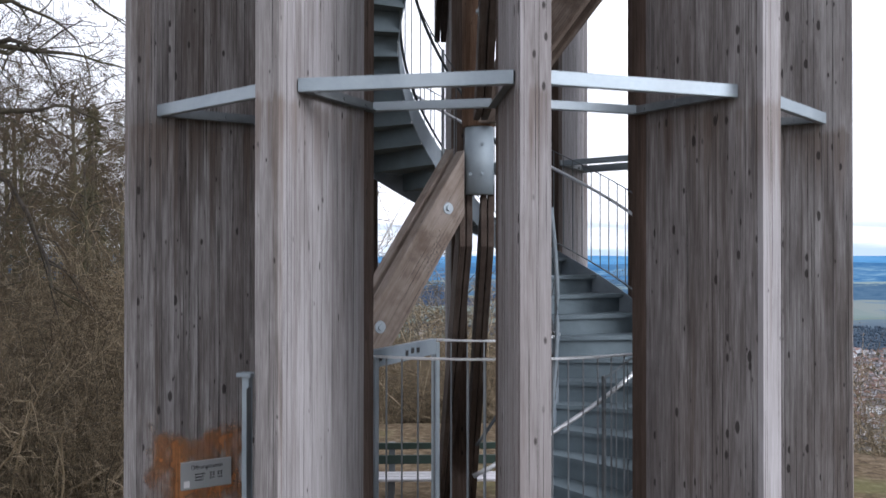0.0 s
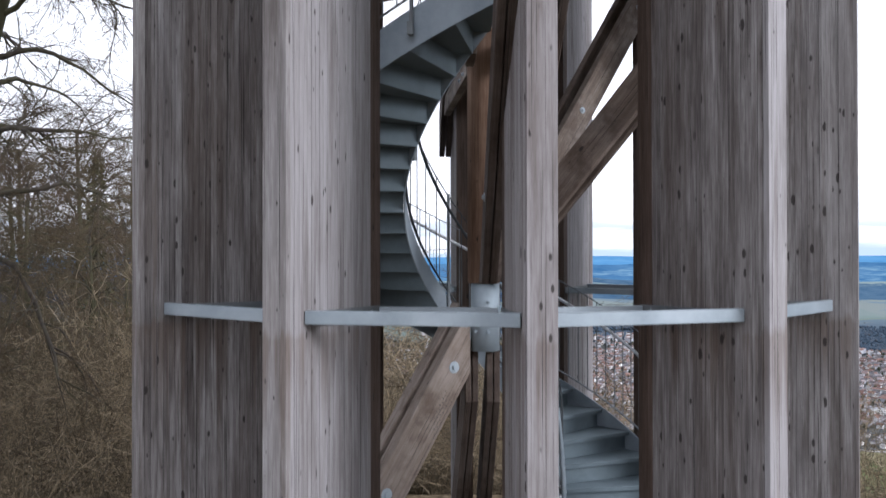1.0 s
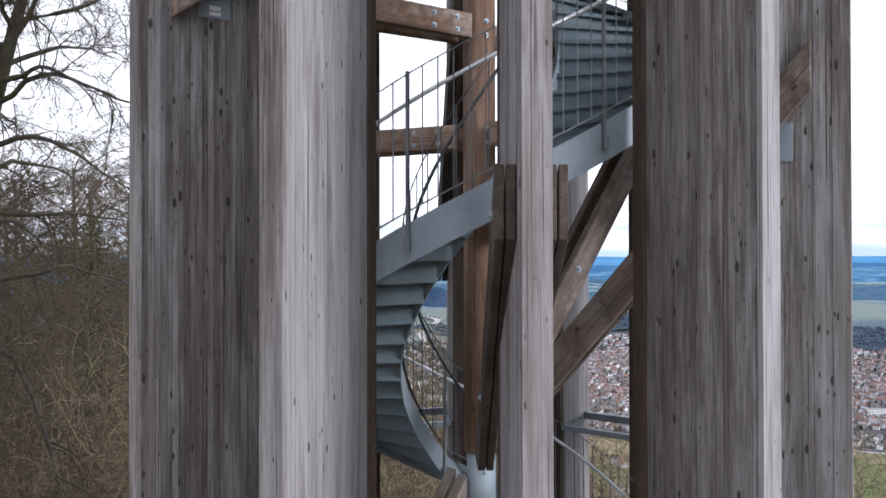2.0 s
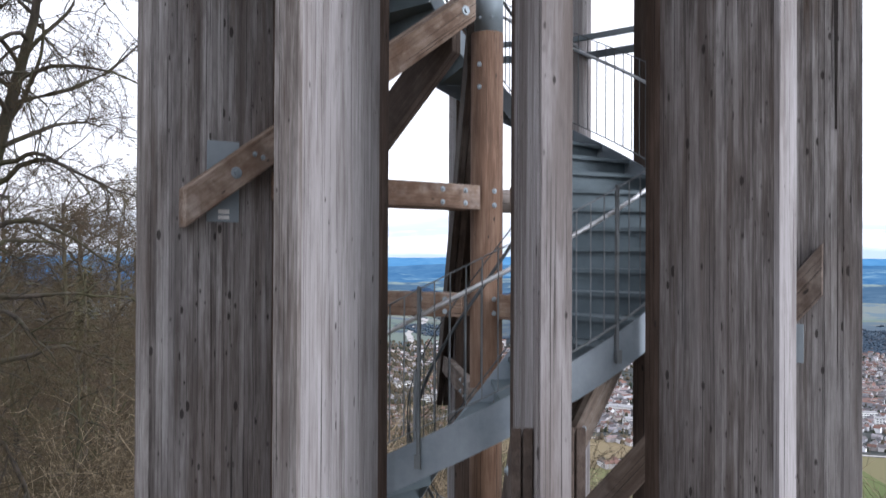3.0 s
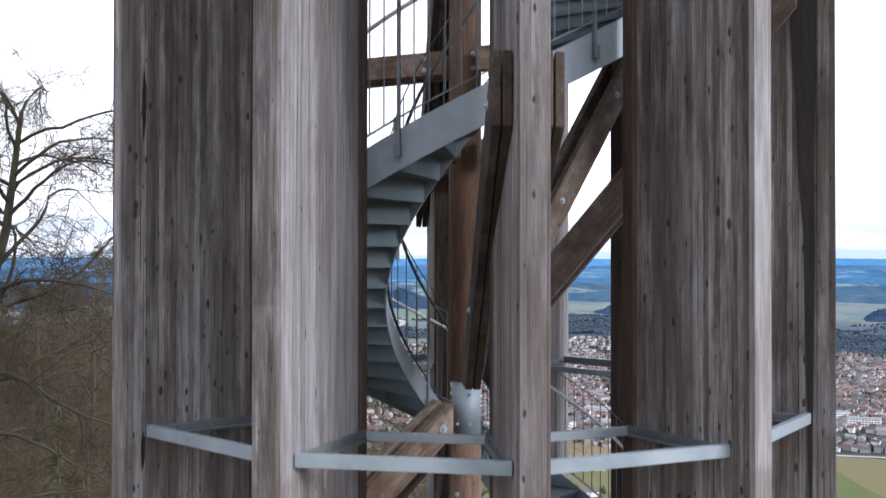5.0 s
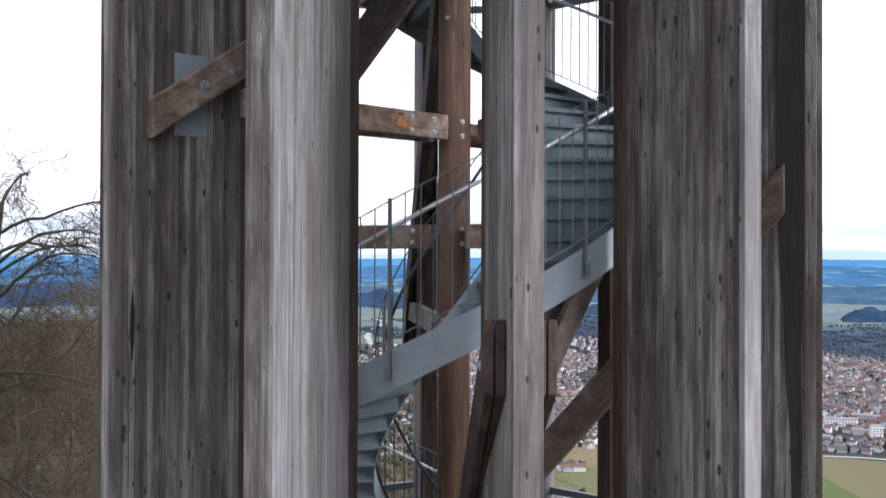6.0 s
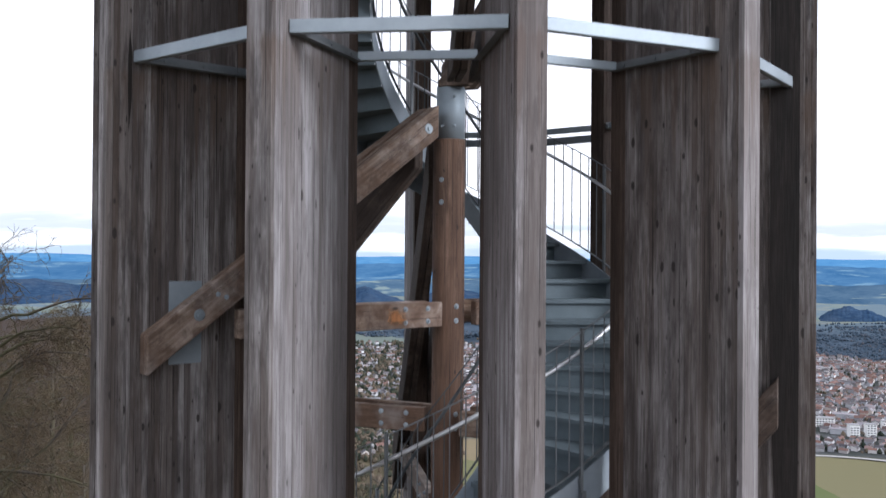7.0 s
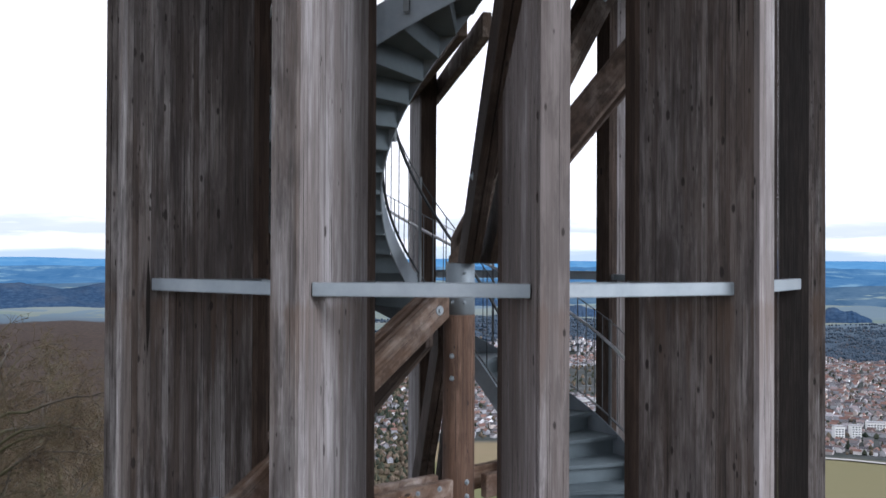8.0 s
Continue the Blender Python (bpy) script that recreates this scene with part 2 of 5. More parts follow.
DARK_STEEL = galvanised("dull_dark_steel", (0.10, 0.115, 0.125), (0.22, 0.24, 0.25), 0.55, 0.4)
# near-black copy of the rail steel: shade round the column put into colour
INNER_STEEL = galvanised("shaded_inner_rail_steel", (0.030, 0.035, 0.038), (0.075, 0.085, 0.09), 0.55, 0.3)
PLATE_STEEL = galvanised("dull_plate_steel", (0.20, 0.245, 0.275), (0.31, 0.36, 0.395), 0.6, 0.3)

def plain(name, colour, rough=0.7, metal=0.0, grain=25.0, amount=0.35):
    n = Nodes(name, rough, metal)
    f = n.noise(n.coords((grain, grain, grain), 7.0), 1.0, 5.0)
    n.colour(n.mix(n.step(f, 0.3, 0.7, 0.0, amount), colour, tuple(c * 0.45 for c in colour)))
    n.bump(f, 0.2, 0.003)
    return n.m

BENCH_GREEN = plain("green_bench_paint", (0.014, 0.032, 0.022), 0.55)
PALE_STONE = plain("pale_concrete", (0.55, 0.54, 0.56), 0.9)
SIGN_GREY = plain("sign_metal", (0.42, 0.44, 0.44), 0.45, 0.5, 8.0, 0.15)
SPLIT_DARK = plain("dark_split_wood", (0.014, 0.010, 0.008), 0.9)
INK = plain("dark_ink", (0.02, 0.02, 0.022), 0.7)
SCRIBBLE = plain("faded_grey_ink", (0.075, 0.062, 0.055), 0.8)
WHITE = plain("white_sticker", (0.78, 0.78, 0.78), 0.6, 0.0, 10.0, 0.05)

def sanded():
    n = Nodes("orange_sanded_wood", 0.8)
    grain = n.noise(n.coords((60, 60, 2.0), 3.0), 1.0, 4.0)
    n.colour(n.ramp(grain, (0.3, (0.22, 0.088, 0.030)), (0.7, (0.48, 0.215, 0.078))))
    blot = n.noise(n.coords((6.5, 6.5, 4.5)), 1.0, 5.0)
    co, sep = n.node("ShaderNodeTexCoord"), n.node("ShaderNodeSeparateXYZ")
    n.link(co.outputs["Generated"], sep.inputs[0])
    edge = n.math("SUBTRACT", 0.5, n.math("ABSOLUTE", n.math("SUBTRACT", sep.outputs["Y"], 0.5)))
    edge2 = n.math("SUBTRACT", 0.5, n.math("ABSOLUTE", n.math("SUBTRACT", sep.outputs["Z"], 0.5)))
    room = n.step(n.math("MINIMUM", edge, edge2), 0.0, 0.30, -0.28, 0.10)
    n.link(n.step(n.math("ADD", blot, room), 0.38, 0.66, 0.0, 0.82), n.b.inputs["Alpha"])
    return n.m

SANDED = sanded()

def bark(name, lo, hi, moss=(0.09, 0.10, 0.035)):
    n = Nodes(name, 0.95)
    f = n.noise(n.coords((9, 9, 3)), 1.0, 6.0)
    g = n.noise(n.coords((0.9, 0.9, 0.9)), 1.0, 4.0)
    n.colour(n.mix(n.step(g, 0.44, 0.60, 0.0, 0.6), n.ramp(f, (0.3, lo), (0.7, hi)), moss))
    n.bump(f, 0.6, 0.01)
    return n.m

BARK = bark("grey_bark", (0.030, 0.025, 0.019), (0.105, 0.088, 0.070), (0.072, 0.074, 0.024))
TWIG = bark("brown_twigs", (0.040, 0.028, 0.016), (0.135, 0.094, 0.054), (0.095, 0.082, 0.035))

def shrub_twig():
    n = Nodes("shrub_twigs", 0.95)
    v = n.math("FRACT", n.math("ADD", n.island(), n.random()))
    n.colour(n.ramp(v, (0.0, (0.058, 0.046, 0.028)), (0.45, (0.135, 0.104, 0.062)), (0.8, (0.25, 0.192, 0.118)), (1.0, (0.40, 0.325, 0.22))))
    return n.m

SHRUB = shrub_twig()

def needles():
    n = Nodes("spruce_needles", 0.9)
    n.colour(n.ramp(n.island(), (0.0, (0.030, 0.031, 0.014)), (1.0, (0.105, 0.092, 0.042))))
    return n.m

NEEDLES = needles()

def land():
    """Leaf litter on the hill, then meadows, woods and fields of the valley, all by place."""
    n = Nodes("winter_land", 0.95)
    co, sep = n.node("ShaderNodeTexCoord"), n.node("ShaderNodeSeparateXYZ")
    n.link(co.outputs["Object"], sep.inputs[0])
    def at(scale, warp=0.0, detail=5.0):
        return n.noise(n.coords((scale, scale, scale)), 1.0, detail, 0.6, warp)
    litter = n.ramp(at(7.0, 0.4, 8.0), (0.3, (0.040, 0.029, 0.018)), (0.5, (0.105, 0.076, 0.046)), (0.72, (0.20, 0.16, 0.11)))
    litter = n.mix(n.step(at(0.35), 0.52, 0.62, 0.0, 0.6), litter, (0.11, 0.115, 0.045))
    vor = n.node("ShaderNodeTexVoronoi")
    vor.inputs["Scale"].default_value = 1.0
    n.link(n.coords((0.0042, 0.0030, 0.001)), vor.inputs["Vector"])
    sc = n.node("ShaderNodeSeparateColor")
    n.link(vor.outputs["Color"], sc.inputs[0])
    fields = n.ramp(sc.outputs[0], (0.0, (0.095, 0.125, 0.045)), (0.3, (0.165, 0.15, 0.085)), (0.5, (0.08, 0.12, 0.040)), (0.7, (0.21, 0.165, 0.105)), (1.0, (0.13, 0.145, 0.065)))
    fields = n.mix(n.step(at(0.02), 0.4, 0.7, 0.0, 0.35), fields, (0.17, 0.15, 0.08))
    # woods tinted blue: the haze in front is part of their colour
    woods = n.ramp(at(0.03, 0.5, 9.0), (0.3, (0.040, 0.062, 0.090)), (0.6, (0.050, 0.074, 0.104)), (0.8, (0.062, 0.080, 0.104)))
    dist = n.math("SQRT", n.math("ADD", n.math("POWER", sep.outputs["X"], 2.0), n.math("POWER", sep.outputs["Y"], 2.0)))
    wob = n.math("MULTIPLY", n.math("SUBTRACT", at(0.0022, 0.5), 0.5), 900.0)
    d2 = n.math("ADD", dist, wob)
    town = n.ramp(at(0.05), (0.35, (0.035, 0.042, 0.038)), (0.6, (0.07, 0.075, 0.075)), (0.75, (0.15, 0.155, 0.165)))
    far = n.mix(n.step(dist, 1040, 1062), fields, town)
    far = n.mix(n.step(dist, 2040, 2090), far, woods)
    far = n.mix(n.math("MULTIPLY", n.step(d2, 3050, 3120), n.step(at(0.0030, 0.9), 0.47, 0.51, 0.0, 1.0)), far, fields)
    # haze mixed into the far fields' colour, and the brown woods on the slopes beside the town
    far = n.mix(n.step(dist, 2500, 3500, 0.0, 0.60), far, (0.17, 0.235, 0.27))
    ratio = n.math("DIVIDE", sep.outputs["X"], n.math("MAXIMUM", sep.outputs["Y"], 1.0))
    brown_wood = n.ramp(at(0.09, 0.4, 8.0), (0.3, (0.020, 0.015, 0.013)), (0.7, (0.066, 0.047, 0.037)))
    far = n.mix(n.math("MULTIPLY", n.step(ratio, -0.27, -0.24, 1.0, 0.0), n.step(d2, 2700, 2850, 1.0, 0.0)), far, brown_wood)
    slope = n.mix(n.step(at(0.008, 0.5), 0.60, 0.66), n.ramp(at(0.25, 0.3, 8.0), (0.3, (0.035, 0.028, 0.020)), (0.7, (0.12, 0.092, 0.062))), fields)
    # open fields left of the woods, half mixed with the painted haze
    far = n.mix(n.math("MULTIPLY", n.math("MULTIPLY", n.step(ratio, 0.02, 0.06, 1.0, 0.0), n.step(ratio, -0.27, -0.24)), n.math("MULTIPLY", n.step(dist, 2050, 2090), n.step(at(0.005, 0.4), 0.44, 0.50, 0.0, 0.8))), far, n.mix(0.5, fields, (0.17, 0.225, 0.235)))
    brush = n.ramp(at(0.25, 0.3, 8.0), (0.3, (0.045, 0.038, 0.026)), (0.7, (0.15, 0.118, 0.078)))
    far = n.mix(n.math("MULTIPLY", n.step(ratio, 0.02, 0.05, 1.0, 0.0), n.step(dist, 1040, 1070, 0.85, 0.0)), far, brush)
    far = n.mix(n.step(d2, 640, 760), slope, far)
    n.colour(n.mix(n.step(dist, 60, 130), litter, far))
    n.bump(at(7.0, 0.4, 8.0), 0.5, 0.03)
    n.b.inputs["Specular IOR Level"].default_value = 0.08
    return n.m

LAND = land()

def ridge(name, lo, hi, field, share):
    """Far wooded ridges and their clearings as a plain glowing backdrop, the haze of miles of air painted into their
    blue.
    """
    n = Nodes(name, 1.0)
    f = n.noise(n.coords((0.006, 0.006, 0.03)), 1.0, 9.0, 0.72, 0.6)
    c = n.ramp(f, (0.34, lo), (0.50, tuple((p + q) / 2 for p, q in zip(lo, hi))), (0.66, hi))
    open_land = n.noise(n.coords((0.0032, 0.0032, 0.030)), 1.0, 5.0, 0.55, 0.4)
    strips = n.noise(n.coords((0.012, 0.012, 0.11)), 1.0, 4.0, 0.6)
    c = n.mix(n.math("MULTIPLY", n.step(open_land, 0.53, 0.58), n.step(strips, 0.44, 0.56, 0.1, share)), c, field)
    # black base: the hazy blue is given off as emission
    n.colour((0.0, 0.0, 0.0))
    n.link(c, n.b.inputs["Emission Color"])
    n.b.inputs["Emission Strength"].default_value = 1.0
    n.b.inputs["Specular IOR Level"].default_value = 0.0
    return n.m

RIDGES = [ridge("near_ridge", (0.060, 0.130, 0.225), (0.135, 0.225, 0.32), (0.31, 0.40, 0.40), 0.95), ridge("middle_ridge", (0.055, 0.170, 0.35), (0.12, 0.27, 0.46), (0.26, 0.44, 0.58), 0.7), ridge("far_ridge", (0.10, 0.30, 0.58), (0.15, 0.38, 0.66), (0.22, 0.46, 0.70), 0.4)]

def by_island(name, *stops, rough=0.9):
    n = Nodes(name, rough)
    v = n.math("FRACT", n.math("ADD", n.island(), n.random()))
    n.colour(n.ramp(v, *stops))
    n.b.inputs["Specular IOR Level"].default_value = 0.15
    return n.m

HOUSE_WALL = by_island("house_plaster", (0.0, (0.30, 0.31, 0.34)), (0.4, (0.46, 0.47, 0.50)), (0.6, (0.30, 0.27, 0.26)), (0.85, (0.78, 0.79, 0.82)), (1.0, (0.52, 0.45, 0.40)))
HOUSE_ROOF = by_island("house_roof_tiles", (0.0, (0.075, 0.072, 0.080)), (0.35, (0.135, 0.125, 0.13)), (0.5, (0.135, 0.085, 0.075)), (0.85, (0.20, 0.120, 0.10)), (1.0, (0.28, 0.27, 0.29)))
PANE = by_island("dark_window", (0.0, (0.05, 0.06, 0.07)), (1.0, (0.12, 0.13, 0.15)), rough=0.3)
TOWN_TREE = by_island("town_trees", (0.0, (0.02, 0.03, 0.022)), (0.35, (0.045, 0.05, 0.034)), (0.6, (0.085, 0.070, 0.050)), (1.0, (0.15, 0.118, 0.088)))
# far trees carry the blue of the haze in their colour
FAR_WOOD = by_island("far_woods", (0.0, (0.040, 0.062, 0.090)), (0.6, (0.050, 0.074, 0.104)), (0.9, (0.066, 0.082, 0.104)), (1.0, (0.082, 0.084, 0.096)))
ROAD = plain("pale_road", (0.36, 0.35, 0.34), 0.9, 0.0, 0.05, 0.1)

# ---- mesh helpers ----
def mesh_of(bm, name, material):
    me = bpy.data.meshes.new(name)
    bm.to_mesh(me)
    bm.free()
    if material:
        me.materials.append(material)
    return me

def part(name, bm, material, parent, label=""):
    ob = new(name, mesh_of(bm, name, material))
    ob.parent = parent
    if label:
        tagged(ob, label)
    return ob

def shared(name, me, parent, m):
    ob = new(name, me)
    ob.parent = parent
    ob.matrix_local = m
    return ob

def add_box(bm, lo, hi, m=None):
    vs = bmesh.ops.create_cube(bm, size=1.0)["verts"]
    for v in vs:
        v.co = Vector([lo[i] + (hi[i] - lo[i]) * (v.co[i] + 0.5) for i in range(3)])
        if m is not None:
            v.co = m @ v.co
    return vs

def box(lo, hi, m=None, bevel=0.0):
    bm = bmesh.new()
    add_box(bm, lo, hi, m)
    if bevel:
        bmesh.ops.bevel(bm, geom=bm.edges[:], offset=bevel, segments=1, affect="EDGES")
    return bm

def rod(p, q, r, sides=8, r2=None):
    bm = bmesh.new()
    p, q = Vector(p), Vector(q)
    d = q - p
    m = Matrix.Translation((p + q) / 2) @ d.to_track_quat("Z", "Y").to_matrix().to_4x4()
    bmesh.ops.create_cone(bm, cap_ends=True, segments=sides, radius1=r, radius2=r if r2 is None else r2, depth=d.length, matrix=m)
    return bm

def sweep(points, section, closed_ends=True):
    """A section (list of offsets across and up) swept along points, kept upright."""
    bm = bmesh.new()
    rows = []
    n = len(points)
    for i, p in enumerate(points):
        a, b = Vector(points[max(i - 1, 0)]), Vector(points[min(i + 1, n - 1)])
        d = (b - a).normalized()
        side = Vector((d.y, -d.x, 0)).normalized()
        up = side.cross(d)
        rows.append([bm.verts.new(Vector(p) + side * u + up * v) for u, v in section])
    k = len(section)
    for a, b in zip(rows, rows[1:]):
        for j in range(k):
            bm.faces.new((a[j], a[(j + 1) % k], b[(j + 1) % k], b[j]))
    bm.faces.new(rows[0][::-1])
    bm.faces.new(rows[-1])
    bmesh.ops.recalc_face_normals(bm, faces=bm.faces[:])
    for f in bm.faces:
        f.smooth = k > 5 and len(f.verts) == 4
    return bm

def circle(r, k=8):
    return [(r * math.cos(2 * math.pi * i / k), r * math.sin(2 * math.pi * i / k)) for i in range(k)]

def spin(deg, z=0.0):
    """Turns what is built towards -y to face an angle round the tower."""
    return pose(0, 0, z, 0, 0, deg)

def polar(r, deg, z):
    return Vector((r * math.sin(radians(deg)), -r * math.cos(radians(deg)), z))

# ---- the tower's plan ----
R = 2.7                      # radius of the outer ring bars
FIN_IN, FIN_OUT, FIN_T = 0.69 * R, 1.069 * R, 0.165
FINS = [6 + 30 * k for k in range(12)]
TOP = 18.6
STOREY = 2.028 * R
BASE = 3.1
RINGS = [BASE + 0.345 * R + STOREY * k for k in range(3)]
ST_IN, ST_OUT = 0.25 * R, 0.637 * R
STEPS = 32

def stair_z(deg):
    """Height of the middle of the stringers at an angle counted upwards along the helix."""
    return BASE + 3.193 * R + STOREY * (deg - 3.6) / 360

# ---- land ----
def land_height(x, y):
    r = math.hypot(x, y)
    az = math.atan2(x, y)
    s = min(max((r - 9.0) / 600.0, 0.0), 1.0)
    fall = -205.0 * (1 - (1 - s) ** 1.7)
    if y < -5:
        fall *= max(0.0, 1 - (-5 - y) / 60.0) * 0.6
    left = max(0.0, math.sin(-az)) if y > 0 else 0.0
    fall *= 1 - 0.15 * left
    bumps = 0.0
    if r > 30:
        bumps += min(1.0, (r - 30) / 200) * 5.0 * noise.noise((x * 0.008, y * 0.008, 0.0))
    if r > 1990:
        bumps += min(1.0, (r - 1990) / 90) * (9 + 9 * noise.noise((x * 0.02, y * 0.02, 3.0)) + 26 * noise.noise((x * 0.0014, y * 0.0014, 5.0)))
    if r > 3800:
        fall += 55 * min(1.0, (r - 3800) / 900)
    if r < 12:
        bumps += 0.03 * noise.noise((x * 0.9, y * 0.9, 1.0))
    return fall + bumps

def build_ground():
    rings = [0.0] + [0.8 * 1.062 ** i for i in range(147)]
    rings = [r for r in rings if r < 4990] + [4990]
    sectors = 200
    verts, faces = [(0, 0, land_height(0, 0))], []
    for r in rings[1:]:
        for j in range(sectors):
            a = 2 * math.pi * j / sectors
            x, y = r * math.sin(a), r * math.cos(a)
            verts.append((x, y, land_height(x, y)))
    for j in range(sectors):
        faces.append((0, 1 + (j + 1) % sectors, 1 + j))
    for i in range(len(rings) - 2):
        for j in range(sectors):
            a, b = 1 + i * sectors + j, 1 + i * sectors + (j + 1) % sectors
            faces.append((a, b, b + sectors, a + sectors))
    me = bpy.data.meshes.new("ground")
    me.from_pydata(verts, [], faces)
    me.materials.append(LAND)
    for p in me.polygons:
        p.use_smooth = True
    me.update()
    return tagged(new("ground", me), "leaf-strewn hilltop falling to a winter valley of fields and woods", "ground", kind="structure")

build_ground()

def build_ridge(k, dist, low, crest, rough):
    verts, faces = [], []
    n = 420
    for j in range(n + 1):
        a = radians(-65 + 130 * j / n)
        h = crest + rough * (noise.noise((a * 6, k * 9.0, 0)) + 0.5 * noise.noise((a * 17, k * 5.0, 1)) + 0.18 * noise.noise((a * 90, k * 5.0, 2)))
        for d, z in ((dist - 260, low), (dist - 90, low + (h - low) * 0.7), (dist, h), (dist + 20, low)):
            verts.append((d * math.sin(a), d * math.cos(a), z))
    for j in range(n):
        for i in range(3):
            a = j * 4 + i
            faces.append((a, a + 4, a + 5, a + 1))
    me = bpy.data.meshes.new("backdrop")
    me.from_pydata(verts, [], faces)
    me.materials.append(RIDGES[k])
    tagged(new("backdrop", me), "wooded ridges far across the valley, haze painted in blue", "hills", kind="structure")

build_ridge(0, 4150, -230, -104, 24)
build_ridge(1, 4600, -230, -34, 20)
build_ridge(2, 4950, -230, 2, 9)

# hill woods with the blue of distant haze painted into the base colour
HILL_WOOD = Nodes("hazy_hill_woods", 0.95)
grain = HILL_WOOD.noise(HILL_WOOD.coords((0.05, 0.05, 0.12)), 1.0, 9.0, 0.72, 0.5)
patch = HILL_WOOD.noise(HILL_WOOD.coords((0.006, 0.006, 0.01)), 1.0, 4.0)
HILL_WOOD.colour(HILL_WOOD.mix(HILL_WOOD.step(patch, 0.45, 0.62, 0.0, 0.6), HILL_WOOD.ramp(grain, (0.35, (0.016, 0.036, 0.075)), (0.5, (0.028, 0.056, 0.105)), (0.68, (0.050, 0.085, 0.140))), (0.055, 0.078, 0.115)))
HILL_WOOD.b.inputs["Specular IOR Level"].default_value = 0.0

def wooded_hill(az, d, half_width, depth, height, seed):
    """A long wooded rise with an uneven skyline of trees."""
    verts, faces = [], []
    nx, ny = 90, 14
    for i in range(nx + 1):
        u = 2 * i / nx - 1
        for j in range(ny + 1):
            v = 2 * j / ny - 1
            swell = max(0.0, 1 - u * u) ** 0.8 * max(0.0, 1 - v * v)
            lift = height * swell * (0.85 + 0.45 * noise.noise((u * 2.2, v * 1.2, seed))) + (4.0 * noise.noise((u * 15, v * 4, seed)) if swell > 0.02 else -4)
            a = radians(az) + u * half_width / d
            x, y = (d + v * depth) * math.sin(a), (d + v * depth) * math.cos(a)
            verts.append((x, y, -200.0 + lift))
    for i in range(nx):
        for j in range(ny):
            k = i * (ny + 1) + j
            faces.append((k, k + ny + 1, k + ny + 2, k + 1))
    me = bpy.data.meshes.new("backdrop")
    me.from_pydata(verts, [], faces)
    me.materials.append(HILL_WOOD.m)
    for p in me.polygons:
        p.use_smooth = True
    me.update()
    tagged(new("backdrop", me), "dark wooded hill beyond the town, haze painted in its colour", "hills", kind="structure")

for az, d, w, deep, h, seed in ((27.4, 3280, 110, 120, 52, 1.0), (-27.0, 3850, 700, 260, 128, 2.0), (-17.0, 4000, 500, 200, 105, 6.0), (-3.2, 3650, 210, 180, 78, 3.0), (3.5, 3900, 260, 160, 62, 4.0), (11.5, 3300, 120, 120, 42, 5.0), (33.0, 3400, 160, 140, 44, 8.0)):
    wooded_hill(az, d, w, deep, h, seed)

# ---- fins ----
LAMELLAS = 25
LAM_W = (FIN_OUT - FIN_IN) / LAMELLAS

def lamella_mesh(wide, wood):
    bm = box((-wide / 2, -LAM_W / 2 + 0.0004, 0), (wide / 2, LAM_W / 2 - 0.0004, TOP))
    bmesh.ops.bevel(bm, geom=[e for e in bm.edges if abs(e.verts[0].co.z - e.verts[1].co.z) > 1], offset=0.0022, segments=1, affect="EDGES")
    return mesh_of(bm, "lamella", wood)

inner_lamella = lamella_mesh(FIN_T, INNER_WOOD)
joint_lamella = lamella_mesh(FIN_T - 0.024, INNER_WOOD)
grey_lamellas, silver_lit_lamellas, streaked_lamellas = [[lamella_mesh(FIN_T + d, w) for d in (-0.004, -0.0015, 0.0, 0.001, 0.0025)] for w in (GREY_WOOD, SILVER_LIT_WOOD, STREAKED_WOOD)]
fins = {}
rng = random.Random(4)
for a in FINS:
    fin = new("tower_fin")
    fin.matrix_world = spin(a)
    fins[a] = fin
    tagged(fin, "tall weathered grey fin of glued softwood standing on the ground", "timber fin", "fins round the tower")
    for i in range(LAMELLAS):
        # outer board of fin 36: light on its edge put in as paler wood
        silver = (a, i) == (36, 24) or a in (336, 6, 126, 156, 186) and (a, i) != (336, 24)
        me = joint_lamella if (a, i) == (6, 23) else rng.choice(streaked_lamellas if a == 6 else silver_lit_lamellas if silver else grey_lamellas) if i > 2 else inner_lamella
        at = pose(rng.uniform(-0.0008, 0.0008), -FIN_IN - LAM_W * (i + 0.5), -0.02)
        shared("lamella", me, fin, at)

# a dark strip that narrows downwards on one fin
bm = bmesh.new()
ring = ((2.57, TOP - 0.1), (2.57, 13.0), (2.585, 12.5), (2.60, 12.15), (2.625, 11.8), (2.64, 11.3), (2.67, 10.9), (2.685, 10.2), (2.70, 9.3), (2.71, 8.2), (2.722, 8.2), (2.735, 9.6), (2.75, 10.8), (2.745, 11.5), (2.765, 12.0), (2.77, 12.8), (2.775, TOP - 0.1))
near, deep = [[bm.verts.new((x, -r, z)) for r, z in ring] for x in (-FIN_T / 2 - 0.004, -FIN_T / 2 + 0.006)]
bm.faces.new(near)
bm.faces.new(deep[::-1])
for i in range(len(ring)):
    bm.faces.new((near[i], deep[i], deep[(i + 1) % len(ring)], near[(i + 1) % len(ring)]))
bmesh.ops.recalc_face_normals(bm, faces=bm.faces[:])
part("damp_stain", bm, STRIP_WOOD, fins[66], "dark strip down the grey boards")

